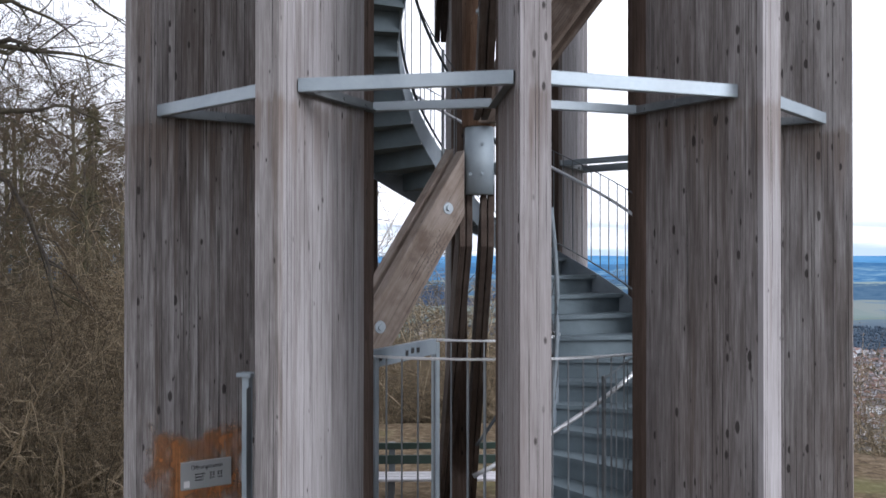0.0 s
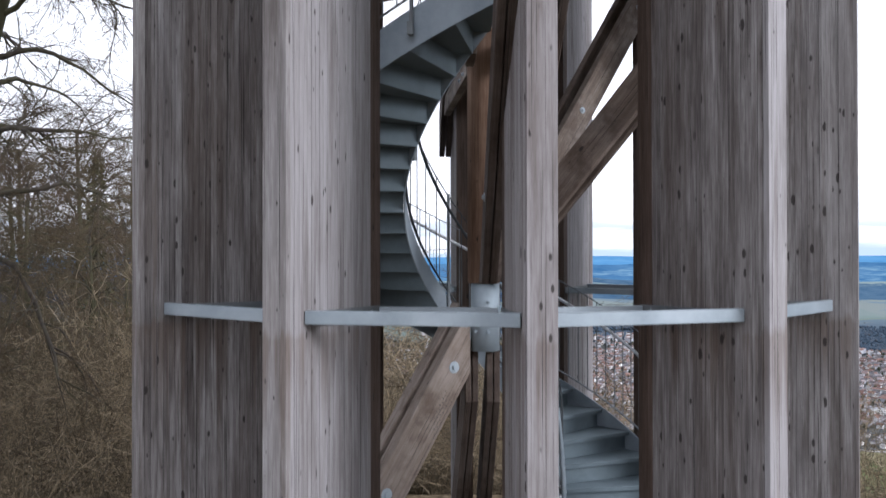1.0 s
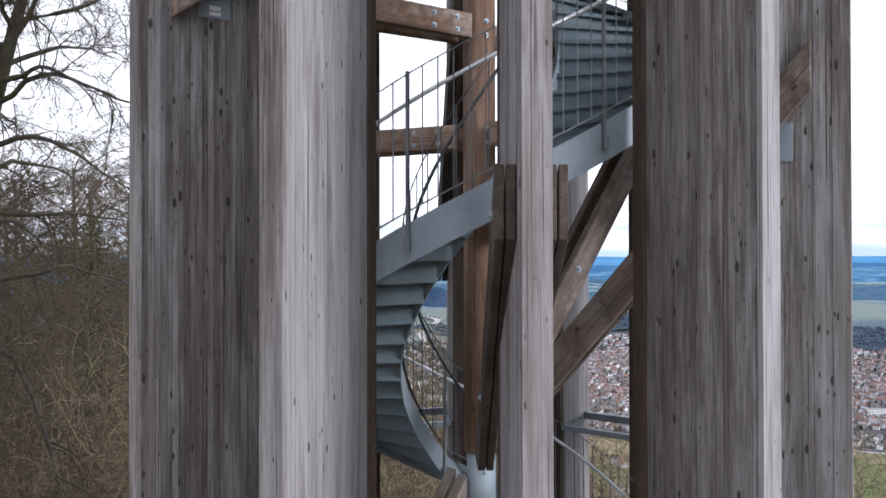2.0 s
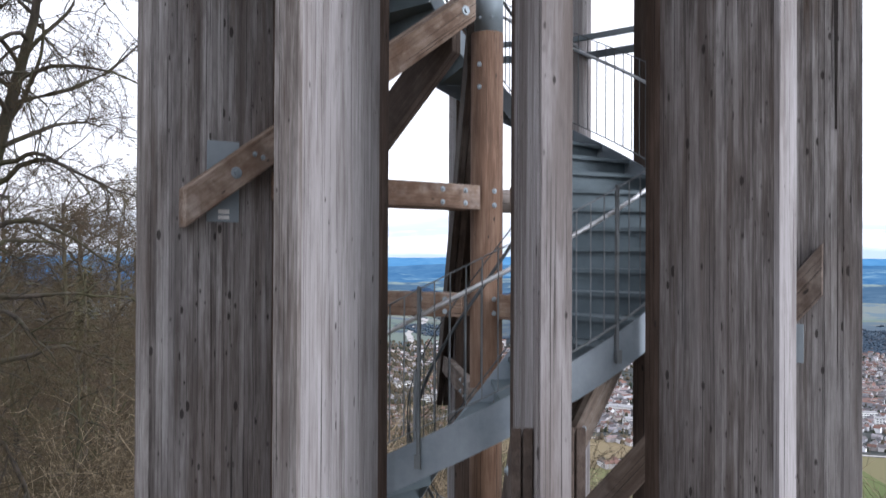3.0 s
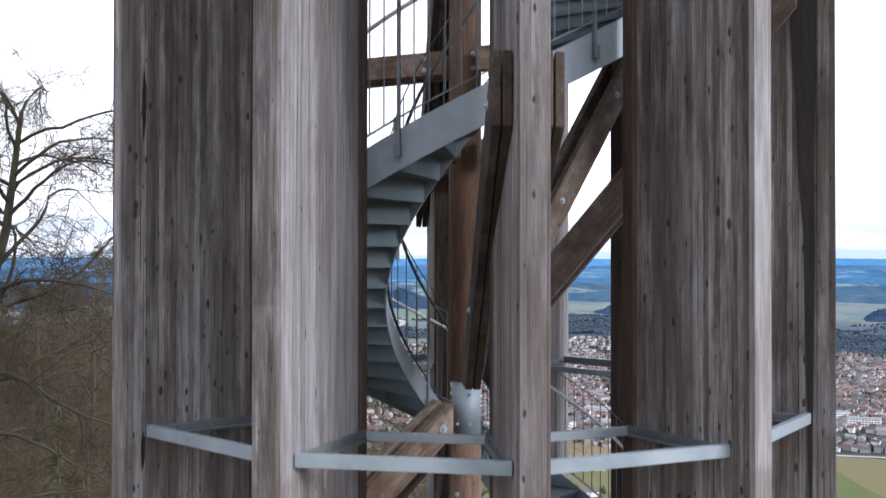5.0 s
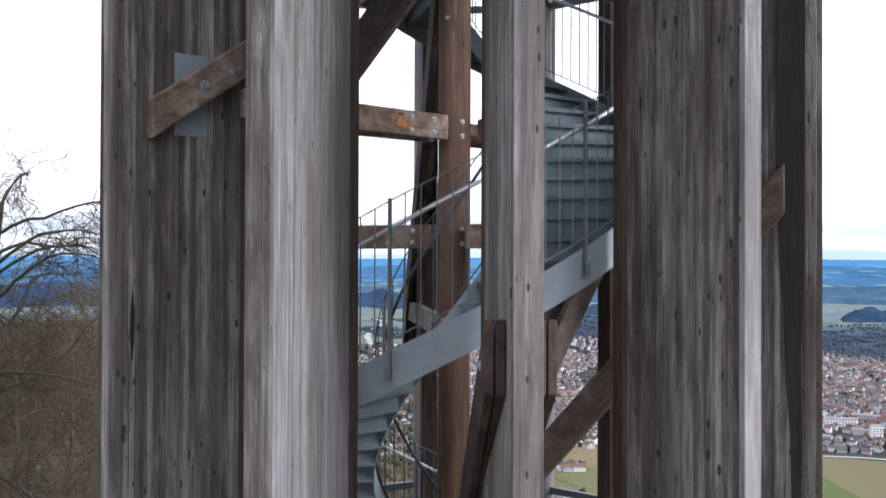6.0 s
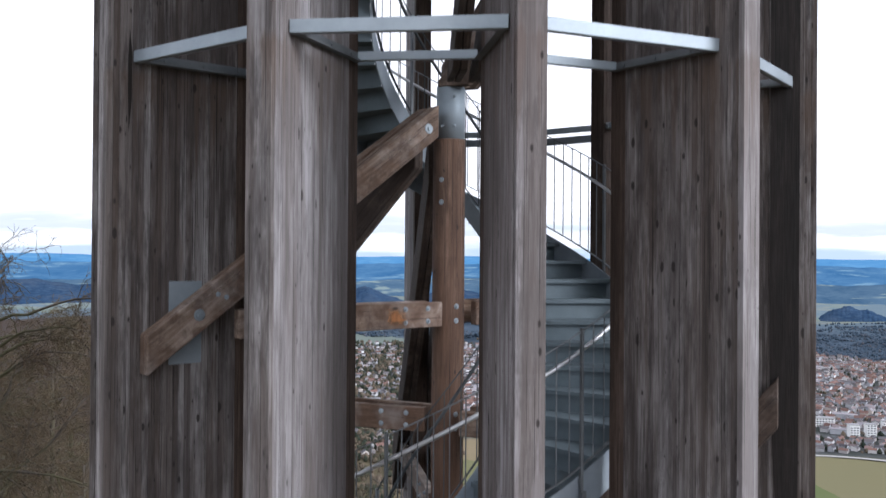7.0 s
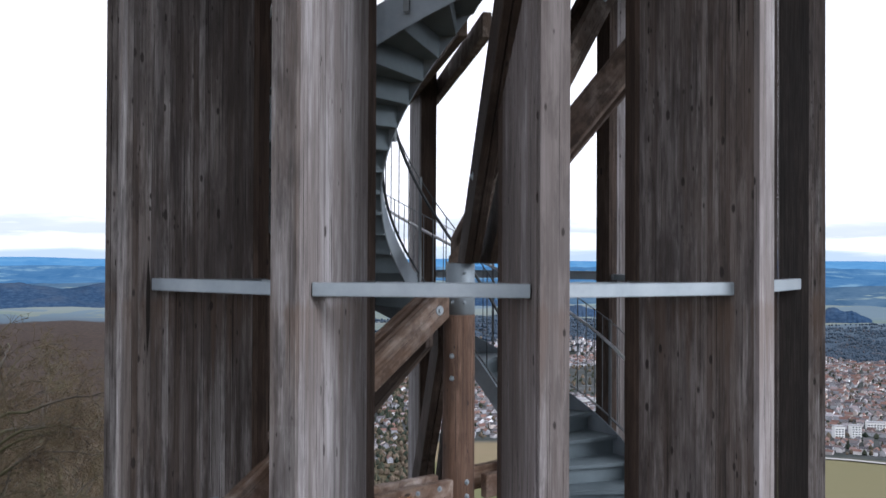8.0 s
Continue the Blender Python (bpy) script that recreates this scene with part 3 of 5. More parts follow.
# dark splits in the wood beside the ring bars' ends
for a, z0, z1 in ((306, BASE + (0.345 + 2.028) * R - 0.24, BASE + (0.345 + 2.028) * R + 0.05), (306, BASE + (0.345 + 4.056) * R - 0.45, BASE + (0.345 + 4.056) * R + 0.22), (306, 11.45, 11.95), (36, 16.6, 17.6)):
    bm = bmesh.new()
    s_ = 1 if a == 306 else -1
    x0, x1, y = s_ * (FIN_T / 2 - 0.01), s_ * (FIN_T / 2 + 0.004), -(R + 0.045)
    ring = [(-0.002, z0), (0.016, z0 + (z1 - z0) * 0.3), (0.018, z1 - (z1 - z0) * 0.25), (0.002, z1), (-0.009, z1 - (z1 - z0) * 0.3), (-0.010, z0 + (z1 - z0) * 0.45)]
    near, deep = [[bm.verts.new((x, y + w, z)) for w, z in ring] for x in (x1, x0)]
    bm.faces.new(near)
    bm.faces.new(deep[::-1])
    for i in range(6):
        bm.faces.new((near[i], deep[i], deep[(i + 1) % 6], near[(i + 1) % 6]))
    bmesh.ops.recalc_face_normals(bm, faces=bm.faces[:])
    part("split", bm, SPLIT_DARK, fins[a], "dark split in the grey wood")

# unseen deck added to close the tower above and shade its upper storeys
bm = bmesh.new()
bmesh.ops.create_cone(bm, cap_ends=True, segments=48, radius1=FIN_OUT + 0.95, radius2=FIN_OUT + 0.95, depth=0.2, matrix=pose(0, 0, TOP + 0.08))
tagged(new("ceiling", mesh_of(bm, "ceiling", DARK_WOOD)), "plain dark timber platform, unseen, added to shade the tower", "deck", kind="structure")

# ---- ring frames between the fins ----
def ring_frame():
    base = new("ring_frame")
    tagged(base, "galvanised steel frame bolted between two timber fins", "steel frame", "ring frames round the tower")
    h = FIN_T / 2 + 0.003
    def end(r, k, inset=0.0):
        th, s = radians(30 * k), (1 if k == 0 else -1)
        o = h + inset
        return Vector((r * math.sin(th) + s * o * math.cos(th), -r * math.cos(th) + s * o * math.sin(th), 0))
    def bar(name, p, q, lo, hi, t, steel=STEEL, label=""):
        d = q - p
        ang = math.degrees(math.atan2(d.y, d.x))
        bm = box((0, -t / 2, lo), (d.length, t / 2, hi), pose(p.x, p.y, 0, 0, 0, ang), 0.003)
        return part(name, bm, steel, base, label)
    bar("outer_bar", end(R, 0), end(R, 1), 0.0, 0.078, 0.045)
    bar("inner_bar", end(0.712 * R, 0, 0.03), end(0.712 * R, 1, 0.03), 0.005, 0.062, 0.04)
    for k in (0, 1):
        bar("side_bar", end(0.70 * R, k, 0.004), end(R - 0.023, k, 0.004), 0.004, 0.066, 0.008, DARK_STEEL)
        bar("side_flange", end(0.70 * R, k, 0.030), end(R - 0.023, k, 0.030), 0.004, 0.011, 0.044, DARK_STEEL)
        for r in (0.735, 0.83, 0.93):
            p, q = end(r * R, k, 0.008), end(r * R, k, 0.020)
            part("bolt", rod(p + Vector((0, 0, 0.038)), q + Vector((0, 0, 0.038)), 0.011, 6), DARK_STEEL, base)
    return base

first = ring_frame()
first.matrix_world = spin(6, RINGS[0])
for z in RINGS:
    for a in FINS:
        if (z, a) != (RINGS[0], 6):
            copy_thing(first, spin(a, z))

# ---- central column with its collars ----
def washer_bm(at, normal, r):
    bm = bmesh.new()
    m = Matrix.Translation(at) @ Vector(normal).to_track_quat("Z", "Y").to_matrix().to_4x4()
    bmesh.ops.create_cone(bm, cap_ends=True, segments=20, radius1=r, radius2=r * 0.94, depth=0.006, matrix=m @ pose(0, 0, 0.003))
    bmesh.ops.create_cone(bm, cap_ends=True, segments=6, radius1=r * 0.52, radius2=r * 0.48, depth=0.016, matrix=m @ pose(0, 0, 0.013))
    return bm

column = new("column")
tagged(column, "round brown timber column at the middle of the tower", "column")
COLLARS = ((3.62, 4.19), (9.18, 9.65), (14.72, 15.17))
for k in range(2):
    z0, z1 = COLLARS[k][1], COLLARS[k + 1][0]
    bm = bmesh.new()
    bmesh.ops.create_cone(bm, cap_ends=True, segments=40, radius1=0.137, radius2=0.137, depth=z1 - z0 - 0.004, matrix=pose(0, 0, (z0 + z1) / 2))
    for f in bm.faces:
        f.smooth = len(f.verts) == 4
    shaft = part("shaft", bm, POST_WOOD, column)
    for zb in (1.731 + 0.022, 1.731 - 0.022, 1.396 + 0.022, 1.396 - 0.022, 2.147, 2.077):
        d = 27 if zb < 2 else -30
        part("bolt", washer_bm(polar(0.136, d, BASE + (zb + 2.028 * k) * R), polar(1, d, 0), 0.022), STEEL, shaft)
for k in range(3):
    zc, tall = sum(COLLARS[k]) / 2, COLLARS[k][1] - COLLARS[k][0]
    bm = bmesh.new()
    bmesh.ops.create_cone(bm, cap_ends=True, segments=40, radius1=0.122, radius2=0.122, depth=tall, matrix=pose(0.012, 0, zc))
    for f in bm.faces:
        f.smooth = len(f.verts) == 4
    collar = part("collar", bm, PLATE_STEEL, column, "galvanised steel collar")
    for d, zz in ((12, -0.12), (-40, -0.12), (12, 0.13)):
        part("bolt", washer_bm(polar(0.122, d, zc + zz) + Vector((0.012, 0, 0)), polar(1, d, 0), 0.016), PLATE_STEEL, collar)

# ---- braces and ties ----
def plank(name, p, q, height, thick, material, bolts=(), groove=True, label="", bolt_side=1, bolt_r=0.05, level=None, screws=()):
    """A plank on edge from p to q with upright end cuts; two boards with a dark joint between."""
    p, q = Vector(p), Vector(q)
    d = q - p
    flat = Vector((d.x, d.y, 0))
    L, rise = flat.length, d.z
    ang = math.degrees(math.atan2(d.y, d.x))
    ob = new(name)
    tagged(ob, label, "timber brace", "braces in the tower")
    ob.matrix_world = pose(p.x, p.y, p.z, 0, 0, ang)
    boards = ((-thick / 2, -0.004), (0.004, thick / 2)) if groove else ((-thick / 2, thick / 2),)
    outline = [(0, -height / 2), (L, rise - height / 2), (L, rise + height / 2), (0, height / 2)]
    if level is not None:
        zc, cut = level - p.z, []
        for (x0, z0), (x1, z1) in zip(outline, outline[1:] + outline[:1]):
            if z0 >= zc:
                cut.append((x0, z0))
            if (z0 >= zc) != (z1 >= zc):
                f = (zc - z0) / (z1 - z0)
                cut.append((x0 + (x1 - x0) * f, zc))
        outline = cut
    along_grain = Matrix.Rotation(-math.atan2(rise, L), 4, "Y")
    for y0, y1 in boards:
        bm = bmesh.new()
        a, b = [[bm.verts.new((x, y, z)) for x, z in outline] for y in (y0, y1)]
        bm.faces.new(a)
        bm.faces.new(b[::-1])
        for i in range(len(a)):
            j = (i + 1) % len(a)
            bm.faces.new((a[i], b[i], b[j], a[j]))
        bmesh.ops.recalc_face_normals(bm, faces=bm.faces[:])
        bmesh.ops.bevel(bm, geom=bm.edges[:], offset=0.006, segments=1, affect="EDGES")
        bmesh.ops.transform(bm, matrix=along_grain.inverted(), verts=bm.verts[:])
        board = part("board", bm, material, ob)
        board.matrix_local = along_grain
    for along, up in screws:
        part("bolt", washer_bm((along * L, bolt_side * thick / 2, rise * along + up), (0, bolt_side, 0), 0.018), PLATE_STEEL, ob)
    for along, up in bolts:
        x = along * L
        part("bolt", washer_bm((x, bolt_side * thick / 2, rise * along + up), (0, bolt_side, 0), bolt_r), STEEL, ob)
    return ob

def radial(deg, off, r, z):
    th = radians(deg)
    return Vector((r * math.sin(th) + off * math.cos(th), -r * math.cos(th) + off * math.sin(th), z))

def brace(deg, off, r0, z0, r1, z1, height, thick, material, label, off1=None, **more):
    """A brace by radius and height in units of the ring's radius."""
    o1 = off if off1 is None else off1
    return plank("brace", radial(deg, off * R, r0 * R, BASE + z0 * R), radial(deg, o1 * R, r1 * R, BASE + z1 * R), height * R, thick * R, material, label=label, **more)

UP = "dark brown glued timber brace rising from the steel collar"
DOWN = "brown timber brace running down from the collar to a fin"
LEG = "broad brown timber leg leaning from the collar to a fin's foot"
TIE = "brown horizontal timber tie bolted to the round column"
for k in range(3):
    s = 2.028 * k
    cut = BASE + (s + 0.41) * R
    for side in (-1, 1):
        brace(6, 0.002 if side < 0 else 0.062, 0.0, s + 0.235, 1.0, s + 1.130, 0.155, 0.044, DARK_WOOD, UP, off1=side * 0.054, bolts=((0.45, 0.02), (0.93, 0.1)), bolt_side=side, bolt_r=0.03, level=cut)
    # on the 126 pair the far plank is darker: its shade as colour
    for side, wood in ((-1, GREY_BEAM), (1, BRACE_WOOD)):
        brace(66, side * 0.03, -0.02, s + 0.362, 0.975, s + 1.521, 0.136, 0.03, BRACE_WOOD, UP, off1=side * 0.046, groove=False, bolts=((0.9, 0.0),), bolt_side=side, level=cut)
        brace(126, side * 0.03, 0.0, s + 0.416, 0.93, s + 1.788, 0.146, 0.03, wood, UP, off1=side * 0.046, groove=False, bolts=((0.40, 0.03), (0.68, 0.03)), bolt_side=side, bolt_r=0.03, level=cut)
for k in (1, 2):
    s = 2.028 * k
    for side in (-1, 1):
        brace(-54, side * 0.03, 0.085, s + 0.293, 0.985, s - 0.362, 0.097, 0.05, HALF_GREY, DOWN, off1=side * 0.057, bolts=((0.045, 0.006), (0.855, -0.005)), bolt_side=side, bolt_r=0.04, screws=((0.80, 0.035), (0.775, -0.03)))
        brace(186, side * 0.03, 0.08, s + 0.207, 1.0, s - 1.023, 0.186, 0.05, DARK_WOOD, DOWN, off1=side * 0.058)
    # shaded brace at the back, drawn in the darker timber copy
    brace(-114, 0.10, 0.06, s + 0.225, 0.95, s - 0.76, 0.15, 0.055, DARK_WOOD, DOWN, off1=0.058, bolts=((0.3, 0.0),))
for off, up, bolts in ((-0.024, 0.0, ((0.07, 0.03), (0.34, 0.04))), (-0.083, 0.012, ())):
    leg = brace(-54, off, 0.05, 0.2285 + up, 0.937, -1.10 + up, 0.205, 0.046, GREY_BEAM, LEG, groove=False, bolts=bolts, bolt_side=1, bolt_r=0.05)
    if bolts:
        rng = random.Random(9)
        long, fall, tilt = 0.887 * R, -1.3285 * R, math.degrees(math.atan2(1.3285, 0.887))
        for row in range(5):
            at = 0.105 + 0.012 * row
            for c in range(4):
                u, w = -0.035 - 0.040 * c - 0.012 * row, rng.uniform(0.012, 0.030)
                part("scribble", box((-0.003, 0, -w / 2), (0.003, 0.0012, w / 2), pose(at * long, 0.023 * R, fall * at + u, 0, tilt + rng.uniform(-8, 8), 0)), SCRIBBLE, leg)
for side in (-1, 1):
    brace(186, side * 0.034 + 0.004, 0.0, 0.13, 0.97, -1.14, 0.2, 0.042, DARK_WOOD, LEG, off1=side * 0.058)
for k in range(3):
    for deg, z in ((-54, 1.731), (-114, 1.396), (186, 1.110)):
        z += 2.028 * k
        if k == 2 and deg != 186:
            continue
        for turn in ((0, 180) if k < 2 else (0,)):
            for side in (-1, 1):
                o = side * 0.036 if turn == 0 else side * 0.05
                b = ((0.085, 0.052), (0.085, -0.052), (0.21, 0.052), (0.21, -0.052)) if turn == 0 else ((0.9, 0.0),)
                t = plank("tie", radial(deg + turn, o * R, (0.062 if k < 2 else -0.24) * R, BASE + z * R), radial(deg + turn, side * 0.057 * R, ((0.93 if deg == 186 else 0.745) if turn == 0 else 0.235) * R, BASE + z * R), 0.075 * R, 0.028 * R, GREY_BEAM if deg == 186 else BROWN_WOOD, groove=False, label=TIE, bolts=b, bolt_side=side, bolt_r=0.022)
                tagged(t, category="timber tie", group="ties in the tower")

stain_bm = box((0.0538 * R, -0.285 * R, -0.075), (0.0569 * R + 0.004, -0.185 * R, 0.085), None)
stain = new("orange_stain", mesh_of(stain_bm, "orange_stain", SANDED))
stain.matrix_world = spin(-54, BASE + (1.731 + 2.028) * R)
tagged(stain, "orange stain sprayed on a brown timber tie", "paint stain")

# steel plates under the brace ends
for k in (1, 2):
    z = 7.775 + STOREY * (k - 1)
    for deg, side in ((-54, 1),):
        m = spin(deg)
        bm = box((FIN_T / 2 + 0.003, -2.47, z - 0.26), (FIN_T / 2 + 0.010, -2.24, z + 0.30), m, 0.002)
        plate = new("steel_plate", mesh_of(bm, "steel_plate", PLATE_STEEL))
        tagged(plate, "galvanised steel plate screwed to a timber fin", "steel plate", "plates on the fins")
        if k == 1:
            for z0, z1 in ((7.535, 7.560), (7.572, 7.602)):
                part("sticker", box((FIN_T / 2 + 0.0105, -2.39, z0), (FIN_T / 2 + 0.012, -2.31, z1), m), WHITE, plate, "torn white sticker")
bm = box((-FIN_T / 2 - 0.010, -2.505, 6.53), (-FIN_T / 2 - 0.003, -2.36, 6.81), spin(66), 0.002)
plate = new("steel_plate", mesh_of(bm, "steel_plate", PLATE_STEEL))
tagged(plate, "galvanised steel plate screwed to a timber fin", "steel plate", "plates on the fins")

# ---- spiral stair ----
D0, D1 = -761.0, 440.0

def helix_points(r, deg0, deg1, dz, step=3.75):
    n = max(2, int((deg1 - deg0) / step))
    return [polar(r, deg0 + (deg1 - deg0) * i / n, stair_z(deg0 + (deg1 - deg0) * i / n) + dz) for i in range(n + 1)]

def stringer(r, lo, hi, t):
    bm = bmesh.new()
    n = int((D1 - D0) / 3.75)
    rows = []
    for i in range(n + 1):
        d = D0 + (D1 - D0) * i / n
        z = stair_z(d)
        rows.append([bm.verts.new(polar(rr, d, z + zz)) for rr, zz in ((r - t / 2, lo), (r + t / 2, lo), (r + t / 2, hi), (r - t / 2, hi))])
    for a, b in zip(rows, rows[1:]):
        for j in range(4):
            bm.faces.new((a[j], a[(j + 1) % 4], b[(j + 1) % 4], b[j]))
    bm.faces.new(rows[0][::-1])
    bm.faces.new(rows[-1])
    bmesh.ops.recalc_face_normals(bm, faces=bm.faces[:])
    return bm

stair = new("spiral_staircase")
tagged(stair, "blue-grey galvanised steel spiral staircase winding up inside the fins", "staircase")
part("outer_stringer", stringer(ST_OUT, -0.145, 0.128, 0.012), STRINGER_STEEL, stair)
part("inner_stringer", stringer(ST_IN, -0.075, 0.152, 0.012), STRINGER_STEEL, stair)

def wedge(bm, a0, a1, z0, z1, r0=ST_IN + 0.007, r1=ST_OUT - 0.007):
    vs = [bm.verts.new(polar(r, a, z)) for z in (z0, z1) for r, a in ((r0, a0), (r1, a0), (r1, a1), (r0, a1))]
    for f in ((3, 2, 1, 0), (4, 5, 6, 7), (0, 1, 5, 4), (1, 2, 6, 5), (2, 3, 7, 6), (3, 0, 4, 7)):
        bm.faces.new([vs[i] for i in f])

da, rise = 360 / STEPS, STOREY / STEPS
bm = bmesh.new()
wedge(bm, -2.0, da + 0.25, -0.006, 0.0)
wedge(bm, -2.0, -1.75, -0.034, -0.006)
wedge(bm, 0.0, 0.3, -rise + 0.0, -0.006)
bmesh.ops.recalc_face_normals(bm, faces=bm.faces[:])
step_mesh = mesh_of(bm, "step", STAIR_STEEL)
d = D0
while d < D1 - da:
    shared("step", step_mesh, stair, spin(d, stair_z(d) + 0.085))
    d += da

# railings
def railing(r, name, label, handrail_in, top_h, hand_h, every, per, sign):
    rail = new(name)
    tagged(rail, label, "railing", "stair railings")
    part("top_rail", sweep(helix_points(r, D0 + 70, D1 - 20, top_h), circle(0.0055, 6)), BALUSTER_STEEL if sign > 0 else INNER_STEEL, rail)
    part("handrail", sweep(helix_points(r - sign * handrail_in, D0 + 40, D1 - 20, hand_h), circle(0.016 if sign > 0 else 0.014, 8)), RAIL_STEEL if sign > 0 else INNER_STEEL, rail, "bright tubular handrail" if sign > 0 else "dark tubular handrail")
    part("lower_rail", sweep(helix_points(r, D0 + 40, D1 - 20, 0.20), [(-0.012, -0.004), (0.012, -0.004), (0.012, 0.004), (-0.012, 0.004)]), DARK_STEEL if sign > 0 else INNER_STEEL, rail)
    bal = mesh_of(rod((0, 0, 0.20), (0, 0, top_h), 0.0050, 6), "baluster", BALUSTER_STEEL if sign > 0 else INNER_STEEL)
    bm = box((-0.011, -0.014, -0.05), (0.011, 0.014, top_h + 0.02), None, 0.003)
    add_box(bm, (-0.02, -0.012 - sign * 0.02, -0.06), (0.02, 0.012 - sign * 0.02, 0.03))
    post = mesh_of(bm, "post", DARK_STEEL)
    d, i = D0 + 70, 0
    while d < D1 - 20:
        p = polar(r, d, stair_z(d))
        shared("post" if i % per == 0 else "baluster", post if i % per == 0 else bal, rail, Matrix.Translation(p) @ pose(0, 0, 0, 0, 0, d))
        d += every
        i += 1
    return rail

railing(ST_OUT + 0.024, "outer_railing", "galvanised outer railing with thin balusters along the stair", 0.07, 1.12, 0.95, 45 / 13, 13, 1)
railing(ST_IN - 0.012, "inner_railing", "steel inner railing of the spiral stair, its shade painted dark", -0.06, 1.08, 0.92, 11.25, 8, -1)

# guard cage round the foot of the stair
cage = new("entrance_guard")
tagged(cage, "galvanised guard with level rails round the stair's foot", "guard rail")
GZ = 2.43
flat_bar = [(-0.02, -0.006), (0.02, -0.006), (0.02, 0.006), (-0.02, 0.006)]
part("outer_rail", sweep([polar(0.655 * R, a, GZ) for a in range(-24, 60, 3)], flat_bar), RAIL_STEEL, cage)
part("inner_rail", sweep([polar(0.25 * R, a, GZ + 0.015) for a in range(-30, 130, 6)], flat_bar), RAIL_STEEL, cage)
p, q = polar(0.27 * R, -28, GZ - 0.02), polar(0.68 * R, -25, GZ - 0.02)
lintel = part("gate_lintel", sweep([p, q], [(-0.02, -0.07), (0.02, -0.07), (0.02, 0.05), (-0.02, 0.05)]), PLATE_STEEL, cage)
side = Vector(((q - p).y, -(q - p).x, 0)).normalized()
for f, w, u in ((0.28, 0.05, 0.0), (0.36, 0.05, 0.005), (0.44, 0.04, -0.005), (0.80, 0.06, 0.0), (0.88, 0.05, -0.01)):
    c = p + (q - p) * f
    for s in (0.0215, -0.0215):
        bm = box((-w / 2, -0.001, -0.02), (w / 2, 0.001, 0.02), Matrix.Translation(c + side * s + Vector((0, 0, u - 0.01))) @ pose(0, 0, 0, 0, 0, math.degrees(math.atan2((q - p).y, (q - p).x))))
        part("scribble", bm, INK, lintel)
loop = [polar(0.645 * R, 16.0 + 1.5 * math.sin(math.pi * i / 14), 3.42 - 1.34 * i / 14) for i in range(15)]
part("end_loop", sweep(loop, circle(0.017, 8)), PLATE_STEEL, cage, "bent steel tube ending the rail")
post_bm = lambda: box((-0.025, -0.025, 0), (0.025, 0.025, GZ), None, 0.004)
for r, a in ((0.26, -28), (0.655, -23)):
    ob = part("gate_post", post_bm(), STEEL, cage)
    ob.matrix_local = Matrix.Translation(polar(r * R, a, 0)) @ pose(0, 0, 0, 0, 0, a)
a = -20
while a < 58:
    z0 = max(0.05, stair_z(a - 720) + 0.15)
    part("baluster", rod(polar(0.655 * R, a, z0), polar(0.655 * R, a, GZ), 0.0065, 6), BALUSTER_STEEL, cage)
    a += 3.6
a = -18
while a < 128:
    z0 = max(0.05, stair_z(a - 720) + 0.1)
    if z0 < GZ - 0.1:
        part("baluster", rod(polar(0.25 * R, a, z0), polar(0.25 * R, a, GZ), 0.0065, 6), BALUSTER_STEEL, cage)
    a += 11

# opening-hours sign on a fin, with the sanded patch behind it
sign = new("sign_plate")
tagged(sign, "small grey metal sign with opening hours on a fin", "sign")
sign.matrix_world = spin(-54)
X = FIN_T / 2 + 0.004
part("plate", box((X, -2.555, 1.505), (X + 0.012, -2.20, 1.695), None, 0.003), SIGN_GREY, sign)
def sign_bar(y0, y1, z0, z1, material, name="text_bar"):
    part(name, box((X + 0.012, y0, z0), (X + 0.0135, y1, z1)), material, sign)
sign_bar(-2.535, -2.495, 1.520, 1.565, WHITE, "sticker")
for y0, y1, z in ((-2.46, -2.385, 1.60), (-2.46, -2.395, 1.58), (-2.46, -2.40, 1.56)):
    sign_bar(y0, y1, z, z + 0.008, INK)
for y in (-2.355, -2.335, -2.300, -2.280):
    for z in (1.585, 1.600, 1.565):
        sign_bar(y, y + 0.014, z, z + 0.009, INK)
font = bpy.data.curves.new("heading", "FONT")
font.body, font.size, font.extrude, font.align_x = "Öffnungszeiten", 0.037, 0.0006, "CENTER"
font.offset = 0.0006
font.materials.append(INK)
heading = new("heading", font)
heading.parent = sign
heading.matrix_local = Matrix.Translation((X + 0.0132, -2.375, 1.640)) @ Matrix(((0, 0, 1, 0), (1, 0, 0, 0), (0, 1, 0, 0), (0, 0, 0, 1)))

part("orange_stain", box((FIN_T / 2 + 0.0015, -2.82, 1.30), (FIN_T / 2 + 0.0035, -1.95, 2.03)), SANDED, fins[306], "orange stain on the weathered wood")

# marker post beside the fins
post = new("marker_post")
tagged(post, "galvanised steel post with a flat cap standing in the ground", "post")
m = Matrix.Translation(polar(0.95 * R, -33.3, 0)) @ pose(0, 0, 0, 0, 0, -20)
part("shaft", box((-0.026, -0.02, -0.1), (0.026, 0.02, 2.36), m, 0.003), PLATE_STEEL, post)
part("flange", box((0.022, -0.045, -0.1), (0.030, 0.0, 2.30), m, 0.002), DARK_STEEL, post)
part("cap", box((-0.055, -0.04, 2.36), (0.05, 0.04, 2.385), m, 0.003), STEEL, post)

